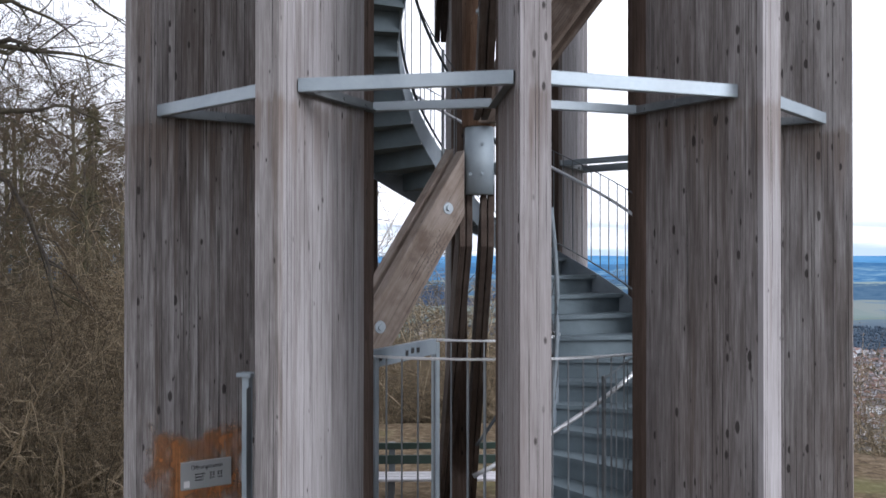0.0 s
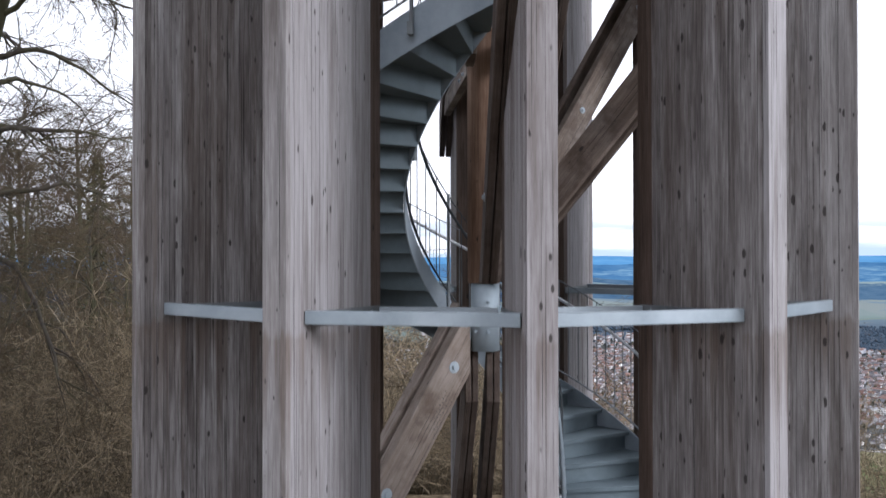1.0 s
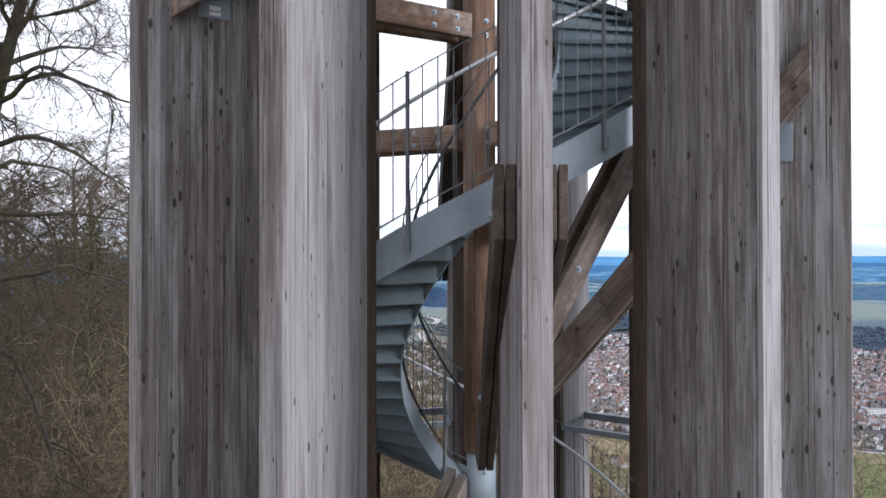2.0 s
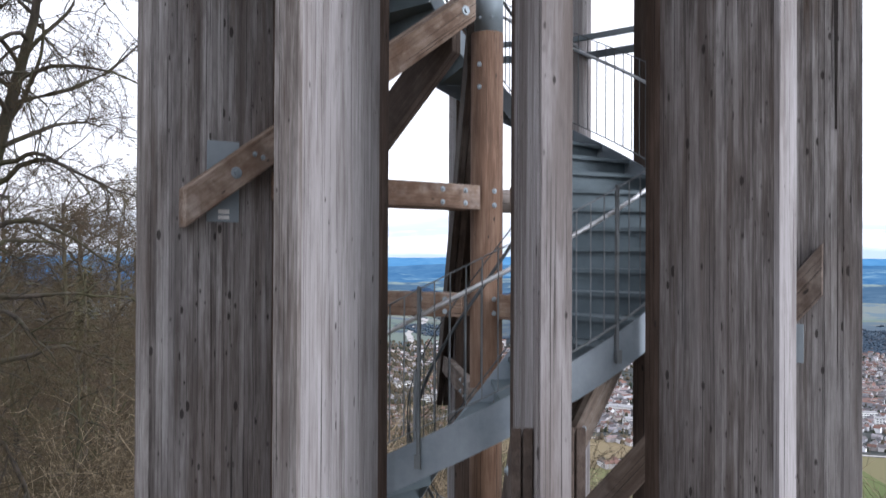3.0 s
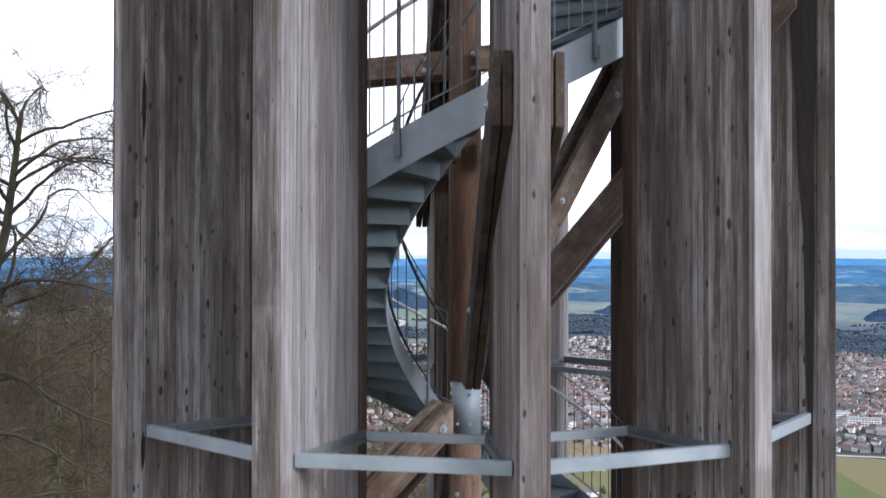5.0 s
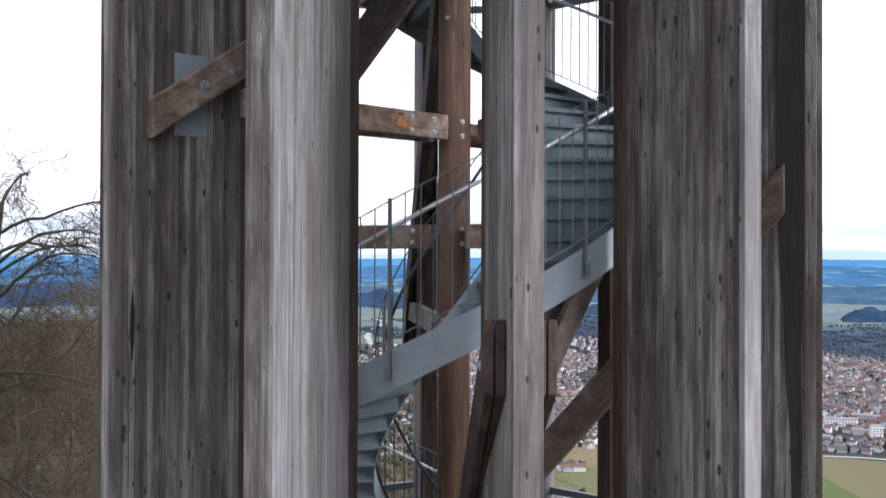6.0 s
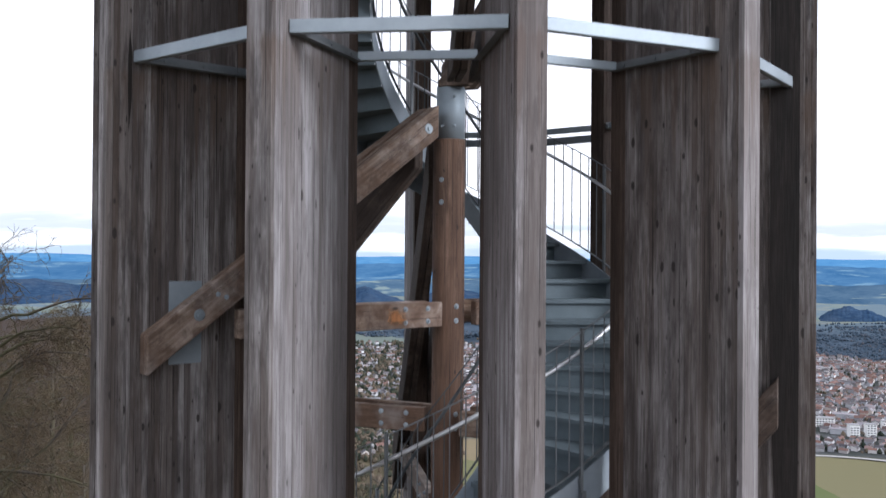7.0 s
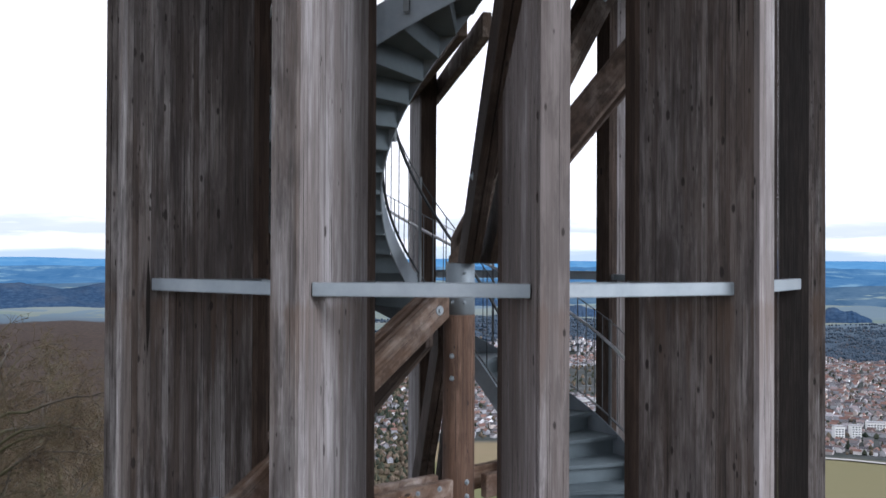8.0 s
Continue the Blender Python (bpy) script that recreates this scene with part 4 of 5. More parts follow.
# bench behind the tower
bench = new("bench")
tagged(bench, "dark green slatted bench with pale seat boards behind the tower", "bench")
bench.matrix_world = pose(-0.35, 3.75, land_height(-0.35, 3.75), 0, 0, 4)
for z0, z1 in ((0.41, 0.525), (0.60, 0.685)):
    part("back_slat", box((-1.1, 0.19, z0), (1.1, 0.225, z1), None, 0.008), BENCH_GREEN, bench)
for y in (-0.22, -0.08, 0.06):
    part("seat_slat", box((-1.1, y - 0.06, 0.30), (1.1, y + 0.055, 0.335), None, 0.008), PALE_STONE, bench, "pale bleached seat board")
for x in (-0.75, 0.75):
    bm = box((x - 0.04, -0.2, 0.0), (x + 0.04, -0.13, 0.30), None, 0.005)
    add_box(bm, (x - 0.04, 0.23, 0.0), (x + 0.04, 0.29, 0.68))
    add_box(bm, (x - 0.04, -0.2, 0.25), (x + 0.04, 0.24, 0.30))
    part("support", bm, DARK_STEEL, bench)

# ---- trees ----
def tubes(paths):
    """Tapered tubes (points, radii, sides) as plain vertex and face lists."""
    verts, faces = [], []
    for pts, rad, k in paths:
        first = len(verts)
        n = len(pts)
        for i, p in enumerate(pts):
            d = (pts[min(i + 1, n - 1)] - pts[max(i - 1, 0)]).normalized()
            u = d.orthogonal().normalized()
            v = d.cross(u)
            for j in range(k):
                a = 2 * math.pi * j / k
                verts.append(p + (u * math.cos(a) + v * math.sin(a)) * rad[i])
        for i in range(n - 1):
            for j in range(k):
                a, b = first + i * k + j, first + i * k + (j + 1) % k
                faces.append((a, b, b + k, a + k))
        faces.append(tuple(first + (n - 1) * k + j for j in range(k)))
    return verts, faces

def tube_mesh(name, paths, material):
    verts, faces = tubes(paths)
    me = bpy.data.meshes.new(name)
    me.from_pydata(verts, [], faces)
    me.materials.append(material)
    for p in me.polygons:
        p.use_smooth = True
    me.update()
    return me

def grow(rng, start, way, length, radius, level, out, lift, wander, many=(12, 8, 6, 3), low=0.34, thin=0.003):
    """A branch that bends as it grows and gives off smaller ones."""
    n = 7 if level == 0 else (6 if level == 1 else (4 if level == 2 else 3))
    pts, rad = [start.copy()], [radius]
    d = way.normalized()
    p = start.copy()
    for i in range(n):
        d = (d + Vector((rng.gauss(0, wander), rng.gauss(0, wander), rng.gauss(lift, wander)))).normalized()
        p = p + d * (length / n)
        pts.append(p.copy())
        rad.append(radius * (1 - (0.85 if level else 0.97) * (i + 1) / n) + 0.0012)
    out.setdefault(level, []).append((pts, rad, (9, 6, 4, 3, 3)[level]))
    if level == 4:
        return
    kids = many[level]
    for c in range(kids):
        f = rng.uniform(low if level == 0 else 0.15, 1.0)
        i = min(int(f * n), n - 1)
        base = pts[i].lerp(pts[i + 1], f * n - i)
        axis = (pts[i + 1] - pts[i]).normalized()
        side = axis.orthogonal().normalized()
        side.rotate(Matrix.Rotation(rng.uniform(0, 2 * math.pi), 3, axis))
        w = axis * rng.uniform(0.35, 0.9) + side * rng.uniform(0.6, 1.1)
        grow(rng, base, w, length * (rng.uniform(0.38, 0.62) if level < 2 else (rng.uniform(0.42, 0.66) if thin > 0.005 else rng.uniform(0.28, 0.5))) * (1 - 0.3 * f), max(radius * 0.42 * (1 - 0.6 * f), thin), level + 1, out, (0.03, 0.05, 0.03, 0.0, 0.0)[level], wander * (1.15 if level < 2 else 1.45), many, low, thin)

def bare_tree(seed, height, girth, many=(12, 8, 6, 3), low=0.34):
    rng = random.Random(seed)
    out = {}
    grow(rng, Vector((0, 0, -0.3)), Vector((rng.uniform(-0.15, 0.15), rng.uniform(-0.15, 0.15), 1)), height, girth, 0, out, 0.04, 0.10, many, low)
    return tube_mesh("trunk", out[0], BARK), tube_mesh("branchwork", out[1] + out[2], BARK), tube_mesh("crown", out[3] + out[4], TWIG)

def spread_tree(seed, stem, girth, limbs, reach, first, droop=0.06, fan=10, fine=4):
    """A leaning tree: long limbs that arch out and hang at their ends, thick with hanging twigs."""
    rng = random.Random(seed)
    stem = [Vector(p) for p in stem]
    n = len(stem) - 1
    trunk = [(stem, [girth * (1 - 0.82 * i / n) for i in range(n + 1)], 10)]
    boughs, twigs = [], []
    def bend(p, d, length, segs, fall, wander, r0, r1):
        pts, rad = [p.copy()], [r0]
        for i in range(segs):
            d = (d + Vector((rng.gauss(0, wander), rng.gauss(0, wander), rng.gauss(-fall, wander)))).normalized()
            pts.append(pts[-1] + d * (length / segs))
            rad.append(r0 + (r1 - r0) * (i + 1) / segs)
        return pts, rad
    def along(pts, f):
        k = min(int(f * (len(pts) - 1)), len(pts) - 2)
        return pts[k].lerp(pts[k + 1], f * (len(pts) - 1) - k), (pts[k + 1] - pts[k]).normalized()
    def off(axis, spread):
        side = axis.orthogonal().normalized()
        side.rotate(Matrix.Rotation(rng.uniform(0, 2 * math.pi), 3, axis))
        return (axis * rng.uniform(0.4, 1.0) + side * spread).normalized()
    for i in range(limbs):
        f = first + (1.0 - first) * (i + rng.random()) / limbs
        p, axis = along(stem, f)
        a = i * 2.4 + rng.uniform(-0.5, 0.5)
        d = Vector((math.cos(a), math.sin(a), rng.uniform(0.3, 1.3) + 1.6 * max(0.0, f - 0.75)))
        L = reach * rng.uniform(0.7, 1.1) * (1.0 - 0.55 * max(0.0, f - 0.5))
        r = girth * 0.36 * (1.05 - 0.7 * f)
        limb, rad = bend(p, d.normalized(), L, 11, droop, 0.17, r, 0.006)
        boughs.append((limb, rad, 6))
        for j in range(fan):
            p, axis = along(limb, rng.uniform(0.12, 1.0))
            l1 = L * rng.uniform(0.22, 0.5)
            b, rad = bend(p, off(axis, rng.uniform(0.5, 1.0)), l1, 6, droop * 0.9, 0.2, max(0.006, r * 0.26), 0.0035)
            boughs.append((b, rad, 4))
            for k in range(fan):
                p, axis = along(b, rng.uniform(0.1, 1.0))
                l2 = l1 * rng.uniform(0.25, 0.5)
                t, rad = bend(p, off(axis, 0.8), l2, 4, droop, 0.24, 0.0055, 0.003)
                twigs.append((t, rad, 3))
                for m in range(fine):
                    p, axis = along(t, rng.uniform(0.15, 1.0))
                    q, rad = bend(p, off(axis, 0.9), l2 * rng.uniform(0.3, 0.6), 2, 0.02, 0.25, 0.0038, 0.0022)
                    twigs.append((q, rad, 3))
    return tube_mesh("trunk", trunk, BARK), tube_mesh("branchwork", boughs, BARK), tube_mesh("crown", twigs, TWIG)

TREE_H = (12.0, 10.0, 15.0, 13.0)
tree_kinds = [bare_tree(8, 12.0, 0.17), bare_tree(15, 10.0, 0.13),
              spread_tree(22, ((-0.9, 0, -0.5), (-0.6, 0.1, 4.0), (-0.15, 0, 8.0), (0.45, 0.1, 10.6), (1.0, 0.1, 12.6), (1.3, 0, 14.6)), 0.22, 46, 4.0, 0.26, 0.10, 9),
              spread_tree(41, ((0, 0, -0.5), (0.1, 0, 3.5), (-0.1, 0.1, 7.0), (0.2, 0, 10.0), (0.1, 0, 12.7)), 0.16, 30, 3.2, 0.36, 0.06, 9)]

def plant_tree(kind, x, y, scale, turn, label="leafless deciduous tree with fine grey-brown twigs on the slope"):
    t = new("bare_tree")
    tagged(t, label, "tree", "bare trees on the hill")
    t.matrix_world = pose(x, y, land_height(x, y) - 0.1, 0, 0, turn) @ Matrix.Scale(scale, 4)
    for name, me in zip(("trunk", "branchwork", "crown"), tree_kinds[kind]):
        shared(name, me, t, Matrix.Identity(4))

# the wood beside the tower: kind, bearing and distance from the lookout's front, height of the top, turn
for kind, az, d, top, turn in ((2, -30.2, 16.2, 13.5, 0), (2, -33.0, 14.0, 7.0, 150), (3, -24.6, 21.0, 5.4, 40), (3, -27.6, 25.0, 6.8, 250), (3, -22.4, 28.0, 5.8, 310), (3, -31.5, 20.5, 7.4, 200),
                               (3, -25.4, 36.0, 9.8, 20), (3, -16.0, 27.0, 5.6, 160), (3, -17.8, 36.0, 5.0, 220), (3, -22.0, 42.0, 9.4, 100), (3, -28.4, 46.0, 10.2, 330), (3, -20.4, 34.0, 6.6, 80), (3, -29.0, 38.0, 8.4, 30), (3, -24.4, 46.0, 9.8, 60), (3, -21.2, 52.0, 8.0, 15), (0, -13.6, 24.0, 5.0, 10),
                               (0, -6.5, 37.0, 1.6, 70), (0, -4.2, 41.0, 1.4, 210), (0, -2.0, 38.0, 1.2, 340), (0, 0.4, 44.0, 0.8, 130), (0, -5.6, 50.0, 0.9, 280), (0, -1.0, 54.0, 0.2, 20), (0, 3.6, 47.0, 0.0, 160)):
    x, y = d * math.sin(radians(az)), -7.5 + d * math.cos(radians(az))
    plant_tree(kind, x, y, (top - land_height(x, y)) / TREE_H[kind], turn)
for kind, x, y, s, turn in ((1, -3.2, 15.0, 0.80, 200), (1, -1.0, 24.0, 0.9, 30), (1, 3.4, 20.0, 0.72, 260), (1, 12.0, 17.5, 0.55, 90), (0, -4.4, 32.0, 0.95, 10), (1, 1.5, 33.0, 1.0, 190), (1, 8.5, 30.0, 0.85, 320), (1, 16.0, 27.0, 0.75, 140)):
    plant_tree(kind, x, y, s, turn)

def shrub_mesh(seed, height, spread, stems, kids):
    """A tangle of crooked stems with many short twigs on twigs."""
    rng = random.Random(seed)
    paths, twigs = [], []
    def wind(p, d, length, segs, wander, lift):
        pts = [p.copy()]
        for j in range(segs):
            d = (d + Vector((rng.gauss(0, wander), rng.gauss(0, wander), rng.gauss(lift, wander)))).normalized()
            pts.append(pts[-1] + d * (length / segs))
        return pts
    for i in range(stems):
        a, lean = rng.uniform(0, 2 * math.pi), rng.uniform(0.05, spread)
        base = Vector((rng.gauss(0, 0.4), rng.gauss(0, 0.4), -0.2))
        pts = wind(base, Vector((math.cos(a) * lean, math.sin(a) * lean, 1)).normalized(), height * rng.uniform(0.5, 1.1), 8, 0.24, 0.02)
        r0 = rng.uniform(0.008, 0.02)
        paths.append((pts, [r0 * (1 - 0.11 * j) + 0.001 for j in range(9)], 4))
        for c in range(kids):
            f = rng.uniform(0.2, 0.99) * 8
            j = min(int(f), 7)
            w = Vector((rng.gauss(0, 1), rng.gauss(0, 1), rng.gauss(0.25, 0.7))).normalized()
            l = height * rng.uniform(0.07, 0.20)
            t = wind(pts[j].lerp(pts[j + 1], f - j), w, l, 3, 0.3, -0.03)
            twigs.append((t, [0.006, 0.005, 0.004, 0.0025], 3))
            for k in range(3):
                g = rng.uniform(0.3, 2.9)
                w2 = (w + Vector((rng.gauss(0, 0.8), rng.gauss(0, 0.8), rng.gauss(0, 0.7)))).normalized()
                twigs.append((wind(t[int(g)].lerp(t[int(g) + 1], g - int(g)), w2, l * rng.uniform(0.35, 0.7), 2, 0.3, -0.02), [0.0042, 0.0034, 0.002], 3))
    return tube_mesh("branchwork", paths, SHRUB), tube_mesh("crown", twigs, SHRUB)

shrub_kinds = [shrub_mesh(s, h, sp, st, k) for s, h, sp, st, k in ((1, 3.2, 0.7, 34, 14), (2, 4.6, 0.6, 32, 16), (3, 2.2, 0.9, 36, 12), (4, 6.0, 0.5, 30, 18))]
rng = random.Random(12)
SHRUB_H = (3.2, 4.6, 2.2, 6.0)
for amount, az0, az1, d0, d1, low, high in ((44, -34, -20, 11.5, 18, 0.8, 3.2), (50, -33, -19, 16, 32, 2.0, 4.4), (20, -20, -13, 15, 30, 3.0, 5.6), (30, -14, 3, 17.5, 30, 1.6, 3.4), (28, 3, 34, 17, 40, 0.2, 1.6)):
    for i in range(amount):
        az, d = radians(rng.uniform(az0, az1)), rng.uniform(d0, d1)
        x, y = d * math.sin(az), -7.5 + d * math.cos(az)
        need = rng.uniform(low, high) - land_height(x, y)
        k = 2 if need < 2.6 else (0 if need < 4.0 else rng.choice((1, 3)))
        ob = new("shrub")
        for name, me in zip(("branchwork", "crown"), shrub_kinds[k]):
            tagged(shared(name, me, ob, Matrix.Identity(4)), kind="stuff")
        ob.matrix_world = pose(x, y, land_height(x, y), 0, 0, rng.uniform(0, 360)) @ Matrix.Scale(need / SHRUB_H[k], 4)
        tagged(ob, "bare brown winter shrub growing on the hillside", "shrub", "shrubs on the hill")

def spruce_mesh(seed, height):
    rng = random.Random(seed)
    verts, faces = [], []
    z = 1.6
    while z < height:
        reach = (0.15 * (height - z) + 0.10) * rng.uniform(0.6, 1.2)
        for i in range(7):
            a = rng.uniform(0, 2 * math.pi)
            L = reach * rng.uniform(0.5, 1.1)
            for j in range(10):
                f = (j + 0.5 + rng.random()) / 10
                c = Vector((math.cos(a) * L * f, math.sin(a) * L * f, z - 0.3 * L * f + rng.gauss(0, 0.05)))
                side = Vector((rng.gauss(0, 1), rng.gauss(0, 1), rng.gauss(-0.5, 0.5))).normalized()
                tip = Vector((math.cos(a), math.sin(a), rng.gauss(-0.5, 0.4))) * rng.uniform(0.06, 0.16)
                w = rng.uniform(0.012, 0.03)
                n = len(verts)
                verts += [c - side * w, c + side * w, c + side * w * 0.3 + tip, c - side * w * 0.3 + tip]
                faces.append((n, n + 1, n + 2, n + 3))
        z += 0.16
    me = bpy.data.meshes.new("foliage")
    me.from_pydata(verts, [], faces)
    me.materials.append(NEEDLES)
    me.update()
    return me

spruce = spruce_mesh(5, 9.5)
spruce_trunk = tube_mesh("trunk", [([Vector((0, 0, -0.3)), Vector((0, 0, 5)), Vector((0, 0, 9.4))], [0.13, 0.08, 0.01], 8)], BARK)
for x, y, s in ((-9.9, 14.8, 1.22), (-14.6, 21.0, 1.28), (-9.2, 20.0, 1.12)):
    t = new("spruce")
    tagged(t, "slim olive-green conifer standing among the bare trees", "tree", "spruces on the hill")
    t.matrix_world = pose(x, y, land_height(x, y), 0, 0, x * 50) @ Matrix.Scale(s, 4)
    shared("foliage", spruce, t, Matrix.Identity(4))
    shared("trunk", spruce_trunk, t, Matrix.Identity(4))

# ---- the town in the valley ----
def gable(w, l, h, rh, verts, wall_f, roof_f, m):
    n = len(verts)
    o = 0.5
    pts = [(-w / 2, -l / 2, -4), (w / 2, -l / 2, -4), (w / 2, l / 2, -4), (-w / 2, l / 2, -4), (-w / 2, -l / 2, h), (w / 2, -l / 2, h), (w / 2, l / 2, h), (-w / 2, l / 2, h), (0, -l / 2, h + rh), (0, l / 2, h + rh)]
    verts += [m @ Vector(p) for p in pts]
    wall_f += [[n + i for i in f] for f in ((0, 1, 5, 8, 4), (1, 2, 6, 5), (2, 3, 7, 9, 6), (3, 0, 4, 7))]
    k = len(verts)
    e = rh / (w / 2) * o
    pts = [(-w / 2 - o, -l / 2 - o, h - e + 0.15), (-w / 2 - o, l / 2 + o, h - e + 0.15), (0, l / 2 + o, h + rh + 0.25), (0, -l / 2 - o, h + rh + 0.25), (w / 2 + o, -l / 2 - o, h - e + 0.15), (w / 2 + o, l / 2 + o, h - e + 0.15)]
    verts += [m @ Vector(p) for p in pts]
    roof_f += [[k + i for i in f] for f in ((0, 3, 2, 1), (3, 4, 5, 2))]

def two_part_mesh(name, verts, wall_f, roof_f):
    me = bpy.data.meshes.new(name)
    me.from_pydata(verts, [], wall_f + roof_f)
    me.materials.append(HOUSE_WALL)
    me.materials.append(HOUSE_ROOF)
    for i, p in enumerate(me.polygons):
        p.material_index = 0 if i < len(wall_f) else 1
    me.update()
    return me

def block_parts(w, l, h):
    """A flat-roofed apartment block: walls, roof and rows of window bands."""
    wall = box((-w / 2, -l / 2, -4), (w / 2, l / 2, h), None, 0.1)
    roof = box((-w / 2 - 0.3, -l / 2 - 0.3, h), (w / 2 + 0.3, l / 2 + 0.3, h + 0.5))
    panes = []
    z = 1.0
    while z + 1.6 < h:
        x = -w / 2 + 1.0
        while x + 2.0 < w / 2:
            panes.append(((x, -l / 2 - 0.05, z), (x + 2.2, -l / 2 + 0.05, z + 1.4)))
            x += 3.6
        z += 2.9
    return wall, roof, panes

rng = random.Random(77)
tv, tw, tr = [], [], []
near_houses = []
gv, gf = [], []
def town_tree(x, y, h, w):
    z = land_height(x, y) - 1
    n = len(gv)
    k = 6
    a0 = rng.uniform(0, 6)
    for i, (f, zz) in enumerate(((0.5, 0.12), (1.0, 0.35), (0.75, 0.7))):
        for j in range(k):
            a = a0 + 2 * math.pi * j / k
            q = f * w * rng.uniform(0.75, 1.2)
            gv.append((x + q * math.cos(a), y + q * math.sin(a), z + zz * h))
    gv.append((x, y, z + h))
    for i in range(2):
        for j in range(k):
            a, b = n + i * k + j, n + i * k + (j + 1) % k
            gf.append((a, b, b + k, a + k))
    for j in range(k):
        gf.append((n + 2 * k + j, n + 2 * k + (j + 1) % k, n + 3 * k))

row = 930.0
while row < 2080:
    az = -13.0
    while az < 33.0:
        az += math.degrees(rng.uniform(10, 19) / row)
        d = row + rng.uniform(-6, 6)
        dens = noise.noise((az * 0.12, d * 0.004, 2.0))
        x, y = d * math.sin(radians(az)), d * math.cos(radians(az))
        # the wooded edge of the town: gardens and bare trees with few houses
        edge = az < 1.5
        if row < 1066 and not edge:
            continue
        if edge and rng.random() < 0.55:
            for i in range(3):
                town_tree(x + rng.uniform(-8, 8), y + rng.uniform(-8, 8), rng.uniform(5, 11), rng.uniform(2, 4.5))
            continue
        if dens < -0.42 and row > 1150:
            if rng.random() < 0.5:
                town_tree(x, y, rng.uniform(5, 10), rng.uniform(2, 4))
            continue
        for i in range(rng.choice((0, 1, 1, 2, 3))):
            town_tree(x + rng.uniform(-6, 6), y + rng.uniform(-6, 6), rng.uniform(3.5, 8.5), rng.uniform(1.3, 3.2))
        if rng.random() < 0.15:
            continue
        w, l = rng.uniform(5.5, 7.5), rng.uniform(6.5, 11)
        h, rh = rng.uniform(3.0, 5.2), rng.uniform(1.9, 2.9)
        m = pose(x, y, land_height(x, y), 0, 0, rng.choice((20, 110)) + rng.uniform(-14, 14) + az)
        if row < 1128 and len(near_houses) < 240:
            near_houses.append((m, w / 9.5, l / 13, h / 6))
        elif rng.random() < 0.06:
            gable(rng.uniform(9, 13), rng.uniform(18, 34), rng.uniform(4, 6), 0.9, tv, tw, tr, m)
        else:
            gable(w, l, h, rh, tv, tw, tr, m)
    row += 13.5 + max(0.0, row - 1066) * 0.005

for az, d, turn in ((8.9, 902, 15), (9.3, 896, 105), (9.7, 908, 20), (10.0, 899, 95), (9.0, 806, 30), (9.5, 812, 110), (10.6, 1010, 20), (9.4, 1030, 100), (10.0, 1024, 12), (11.0, 1040, 25)):
    x, y = d * math.sin(radians(az)), d * math.cos(radians(az))
    near_houses.append((pose(x, y, land_height(x, y), 0, 0, turn), 0.9, 1.0, 0.8))
    for i in range(3):
        town_tree(x + rng.uniform(-16, 16), y + rng.uniform(6, 16), rng.uniform(5, 10), rng.uniform(2, 3.5))
town = new("town", two_part_mesh("town", tv, tw, tr))
tagged(town, "houses with tiled roofs crowded across the valley floor", "houses", kind="stuff")
me = bpy.data.meshes.new("town_trees")
for i in range(1500):
    az, d = rng.uniform(-9, 1.5), rng.uniform(560, 1060)
    town_tree(d * math.sin(radians(az)), d * math.cos(radians(az)), rng.uniform(4, 9), rng.uniform(1.6, 3.6))
for i in range(900):
    az, d = rng.uniform(-24, 34), rng.uniform(330, 1030)
    if noise.noise((az * 0.10, d * 0.006, 7.0)) > 0.18 and az < 20:
        town_tree(d * math.sin(radians(az)), d * math.cos(radians(az)), rng.uniform(4, 9), rng.uniform(1.4, 3.0))
me.from_pydata(gv, [], gf)
me.materials.append(TOWN_TREE)
me.update()
tagged(new("town_trees", me), "dark garden trees and woods between the houses", "trees", kind="stuff")
gv, gf = [], []
for i in range(21000):
    az, d = rng.uniform(-16, 34), 2080 + 900 * rng.random() ** 1.2
    if noise.noise((az * 0.2, d * 0.004, 11.0)) > (-0.3 if az > 3 else 0.12):
        town_tree(d * math.sin(radians(az)), d * math.cos(radians(az)), rng.uniform(6, 9.5), rng.uniform(2.4, 4.0))
me = bpy.data.meshes.new("far_woods")
me.from_pydata(gv, [], gf)
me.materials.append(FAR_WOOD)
for p in me.polygons:
    p.use_smooth = True
me.update()
tagged(new("far_woods", me), "winter woods beyond the town, blue-grey with painted haze", "woods", kind="stuff")

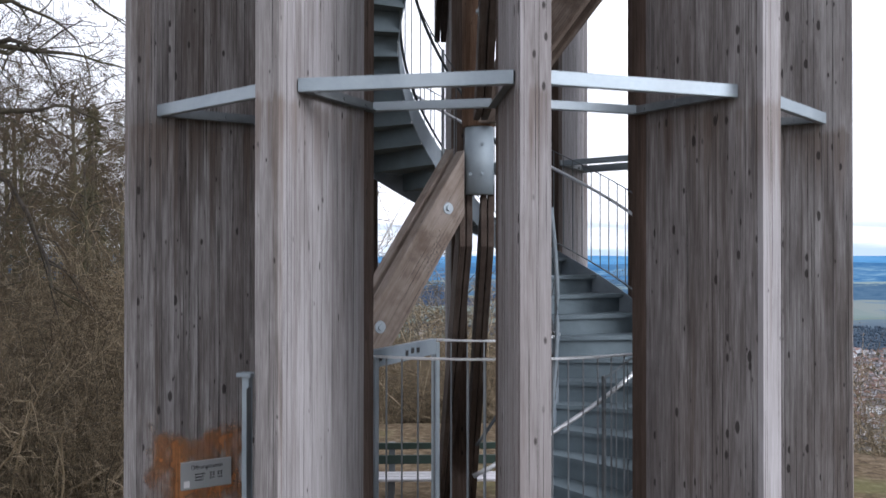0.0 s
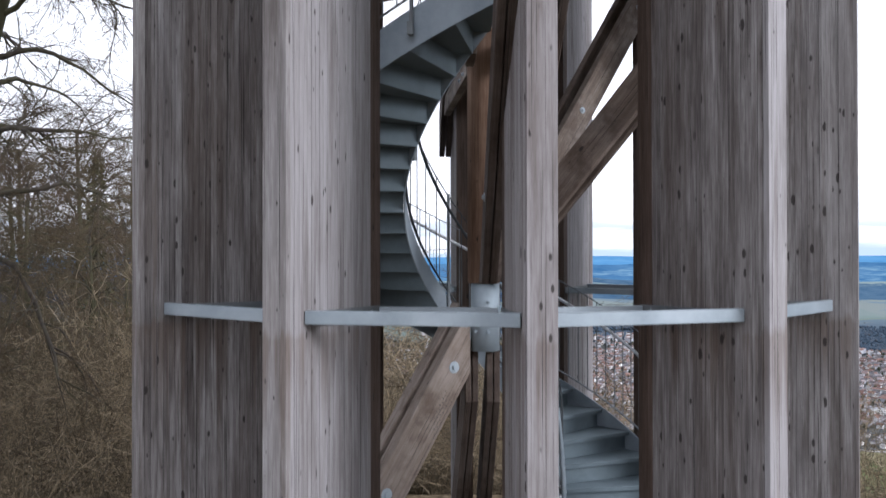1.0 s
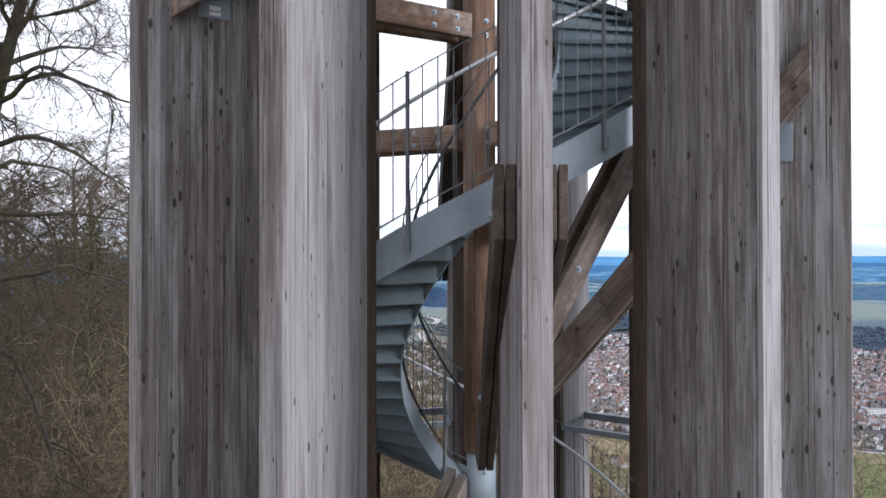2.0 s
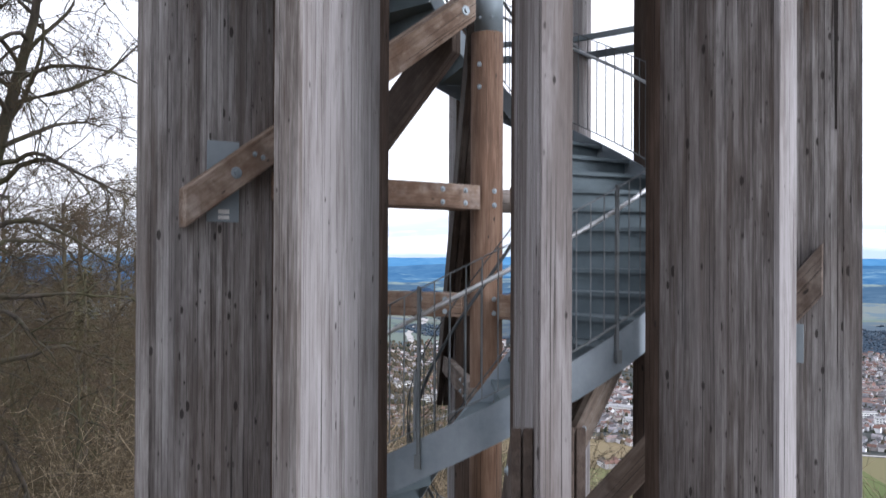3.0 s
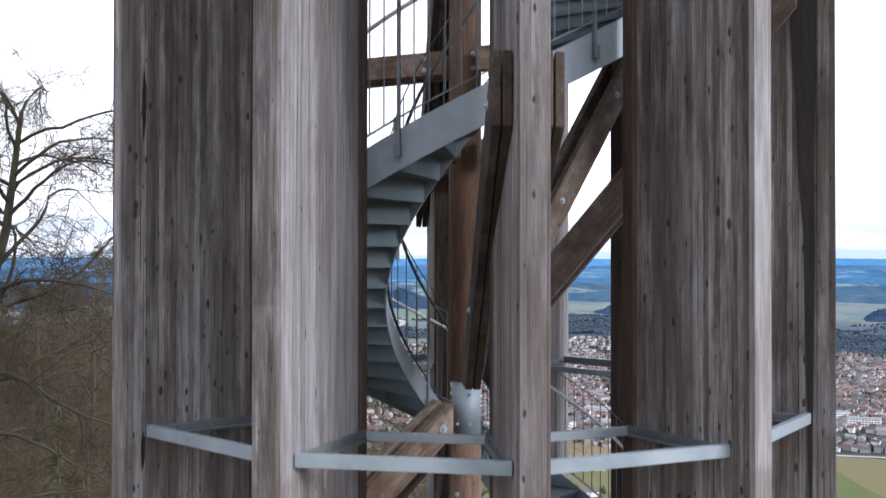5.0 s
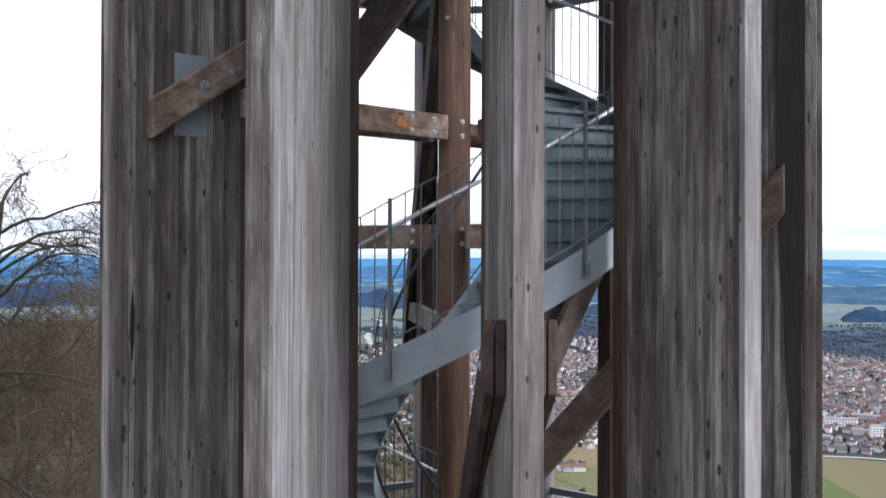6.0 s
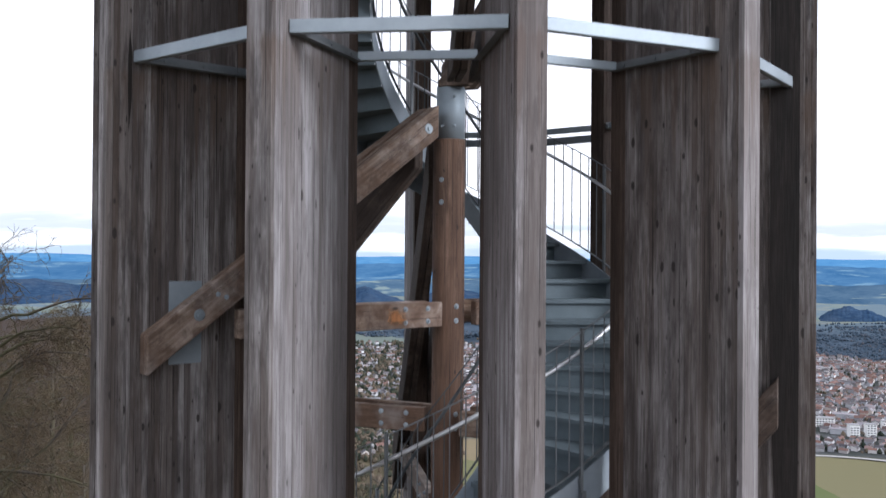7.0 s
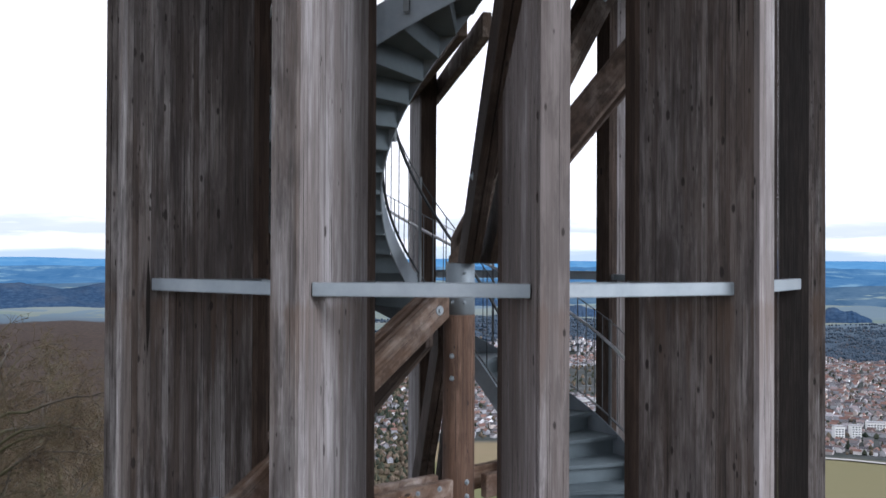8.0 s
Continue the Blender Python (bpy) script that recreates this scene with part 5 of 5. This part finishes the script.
bv, bw, br = [], [], []
gable(9.5, 13, 6, 3.2, bv, bw, br, Matrix.Identity(4))
def sub_mesh(name, verts, faces, material):
    used = sorted({i for f in faces for i in f})
    at = {i: j for j, i in enumerate(used)}
    me = bpy.data.meshes.new(name)
    me.from_pydata([verts[i] for i in used], [], [[at[i] for i in f] for f in faces])
    me.materials.append(material)
    me.update()
    return me
wall_me, roof_me = sub_mesh("wall", bv, bw, HOUSE_WALL), sub_mesh("roof", bv, br, HOUSE_ROOF)
pane_me = mesh_of(box((-0.6, -0.05, 0), (0.6, 0.05, 1.2)), "window", PANE)
for m, sx, sy, sz in near_houses:
    hse = new("house")
    tagged(hse, "plastered house with a tiled gable roof in the valley", "house", "houses at the town's edge")
    hse.matrix_world = m @ Matrix.Diagonal((sx, sy, sz, 1))
    shared("wall", wall_me, hse, Matrix.Identity(4))
    shared("roof", roof_me, hse, Matrix.Identity(4))
    for x, z in ((-2.5, 1.2), (1.8, 1.2), (-2.0, 3.8), (1.6, 3.8)):
        shared("window", pane_me, hse, pose(x, -6.5, z))

APART = plain("white_render", (0.74, 0.75, 0.74), 0.85, 0.0, 0.3, 0.12)
FLAT = plain("grey_flat_roof", (0.28, 0.28, 0.29), 0.9, 0.0, 0.3, 0.2)
for az, d, w, l, h, turn in ((27.5, 1180, 12, 10, 14, 22), (28.4, 1190, 12, 10, 15, 22), (25.6, 1240, 38, 11, 12, 12), (24.2, 1300, 30, 11, 10, 25), (29.6, 1260, 28, 11, 11, 15), (-2.5, 1260, 36, 12, 10, 10), (11.2, 1140, 42, 18, 7, -8), (10.2, 1230, 48, 20, 8, -20), (12.6, 1340, 54, 24, 8, 5), (-4.0, 1400, 36, 12, 9, 30)):
    x, y = d * math.sin(radians(az)), d * math.cos(radians(az))
    blk = new("apartment_block")
    tagged(blk, "white flat-roofed apartment block with window rows", "building", "large buildings in the town")
    blk.matrix_world = pose(x, y, land_height(x, y), 0, 0, turn - az)
    wall, roof, panes = block_parts(w, l, h)
    wall = part("wall", wall, APART, blk)
    part("roof", roof, FLAT, blk)
    for lo, hi in panes:
        part("window", box(lo, hi), PANE, blk)

def road(points, width):
    pts = []
    for a, b in zip(points, points[1:]):
        for i in range(12):
            az, d = a[0] + (b[0] - a[0]) * i / 12, a[1] + (b[1] - a[1]) * i / 12
            x, y = d * math.sin(radians(az)), d * math.cos(radians(az))
            pts.append((x, y, land_height(x, y) + 1.2))
    return new("road", mesh_of(sweep(pts, [(-width / 2, -0.6), (width / 2, -0.6), (width / 2, 0), (-width / 2, 0)]), "road", ROAD))

tagged(road([(-5.5, 1500), (-4.6, 1850), (-3.4, 2000), (-3.8, 2300), (-2.6, 2700), (-3.4, 3100)], 16), "pale road winding across the valley", "road", kind="structure")
tagged(road([(8, 1046), (14, 1052), (20, 1042), (26, 1050), (32, 1040)], 6), "pale road winding across the valley", "road", kind="structure")
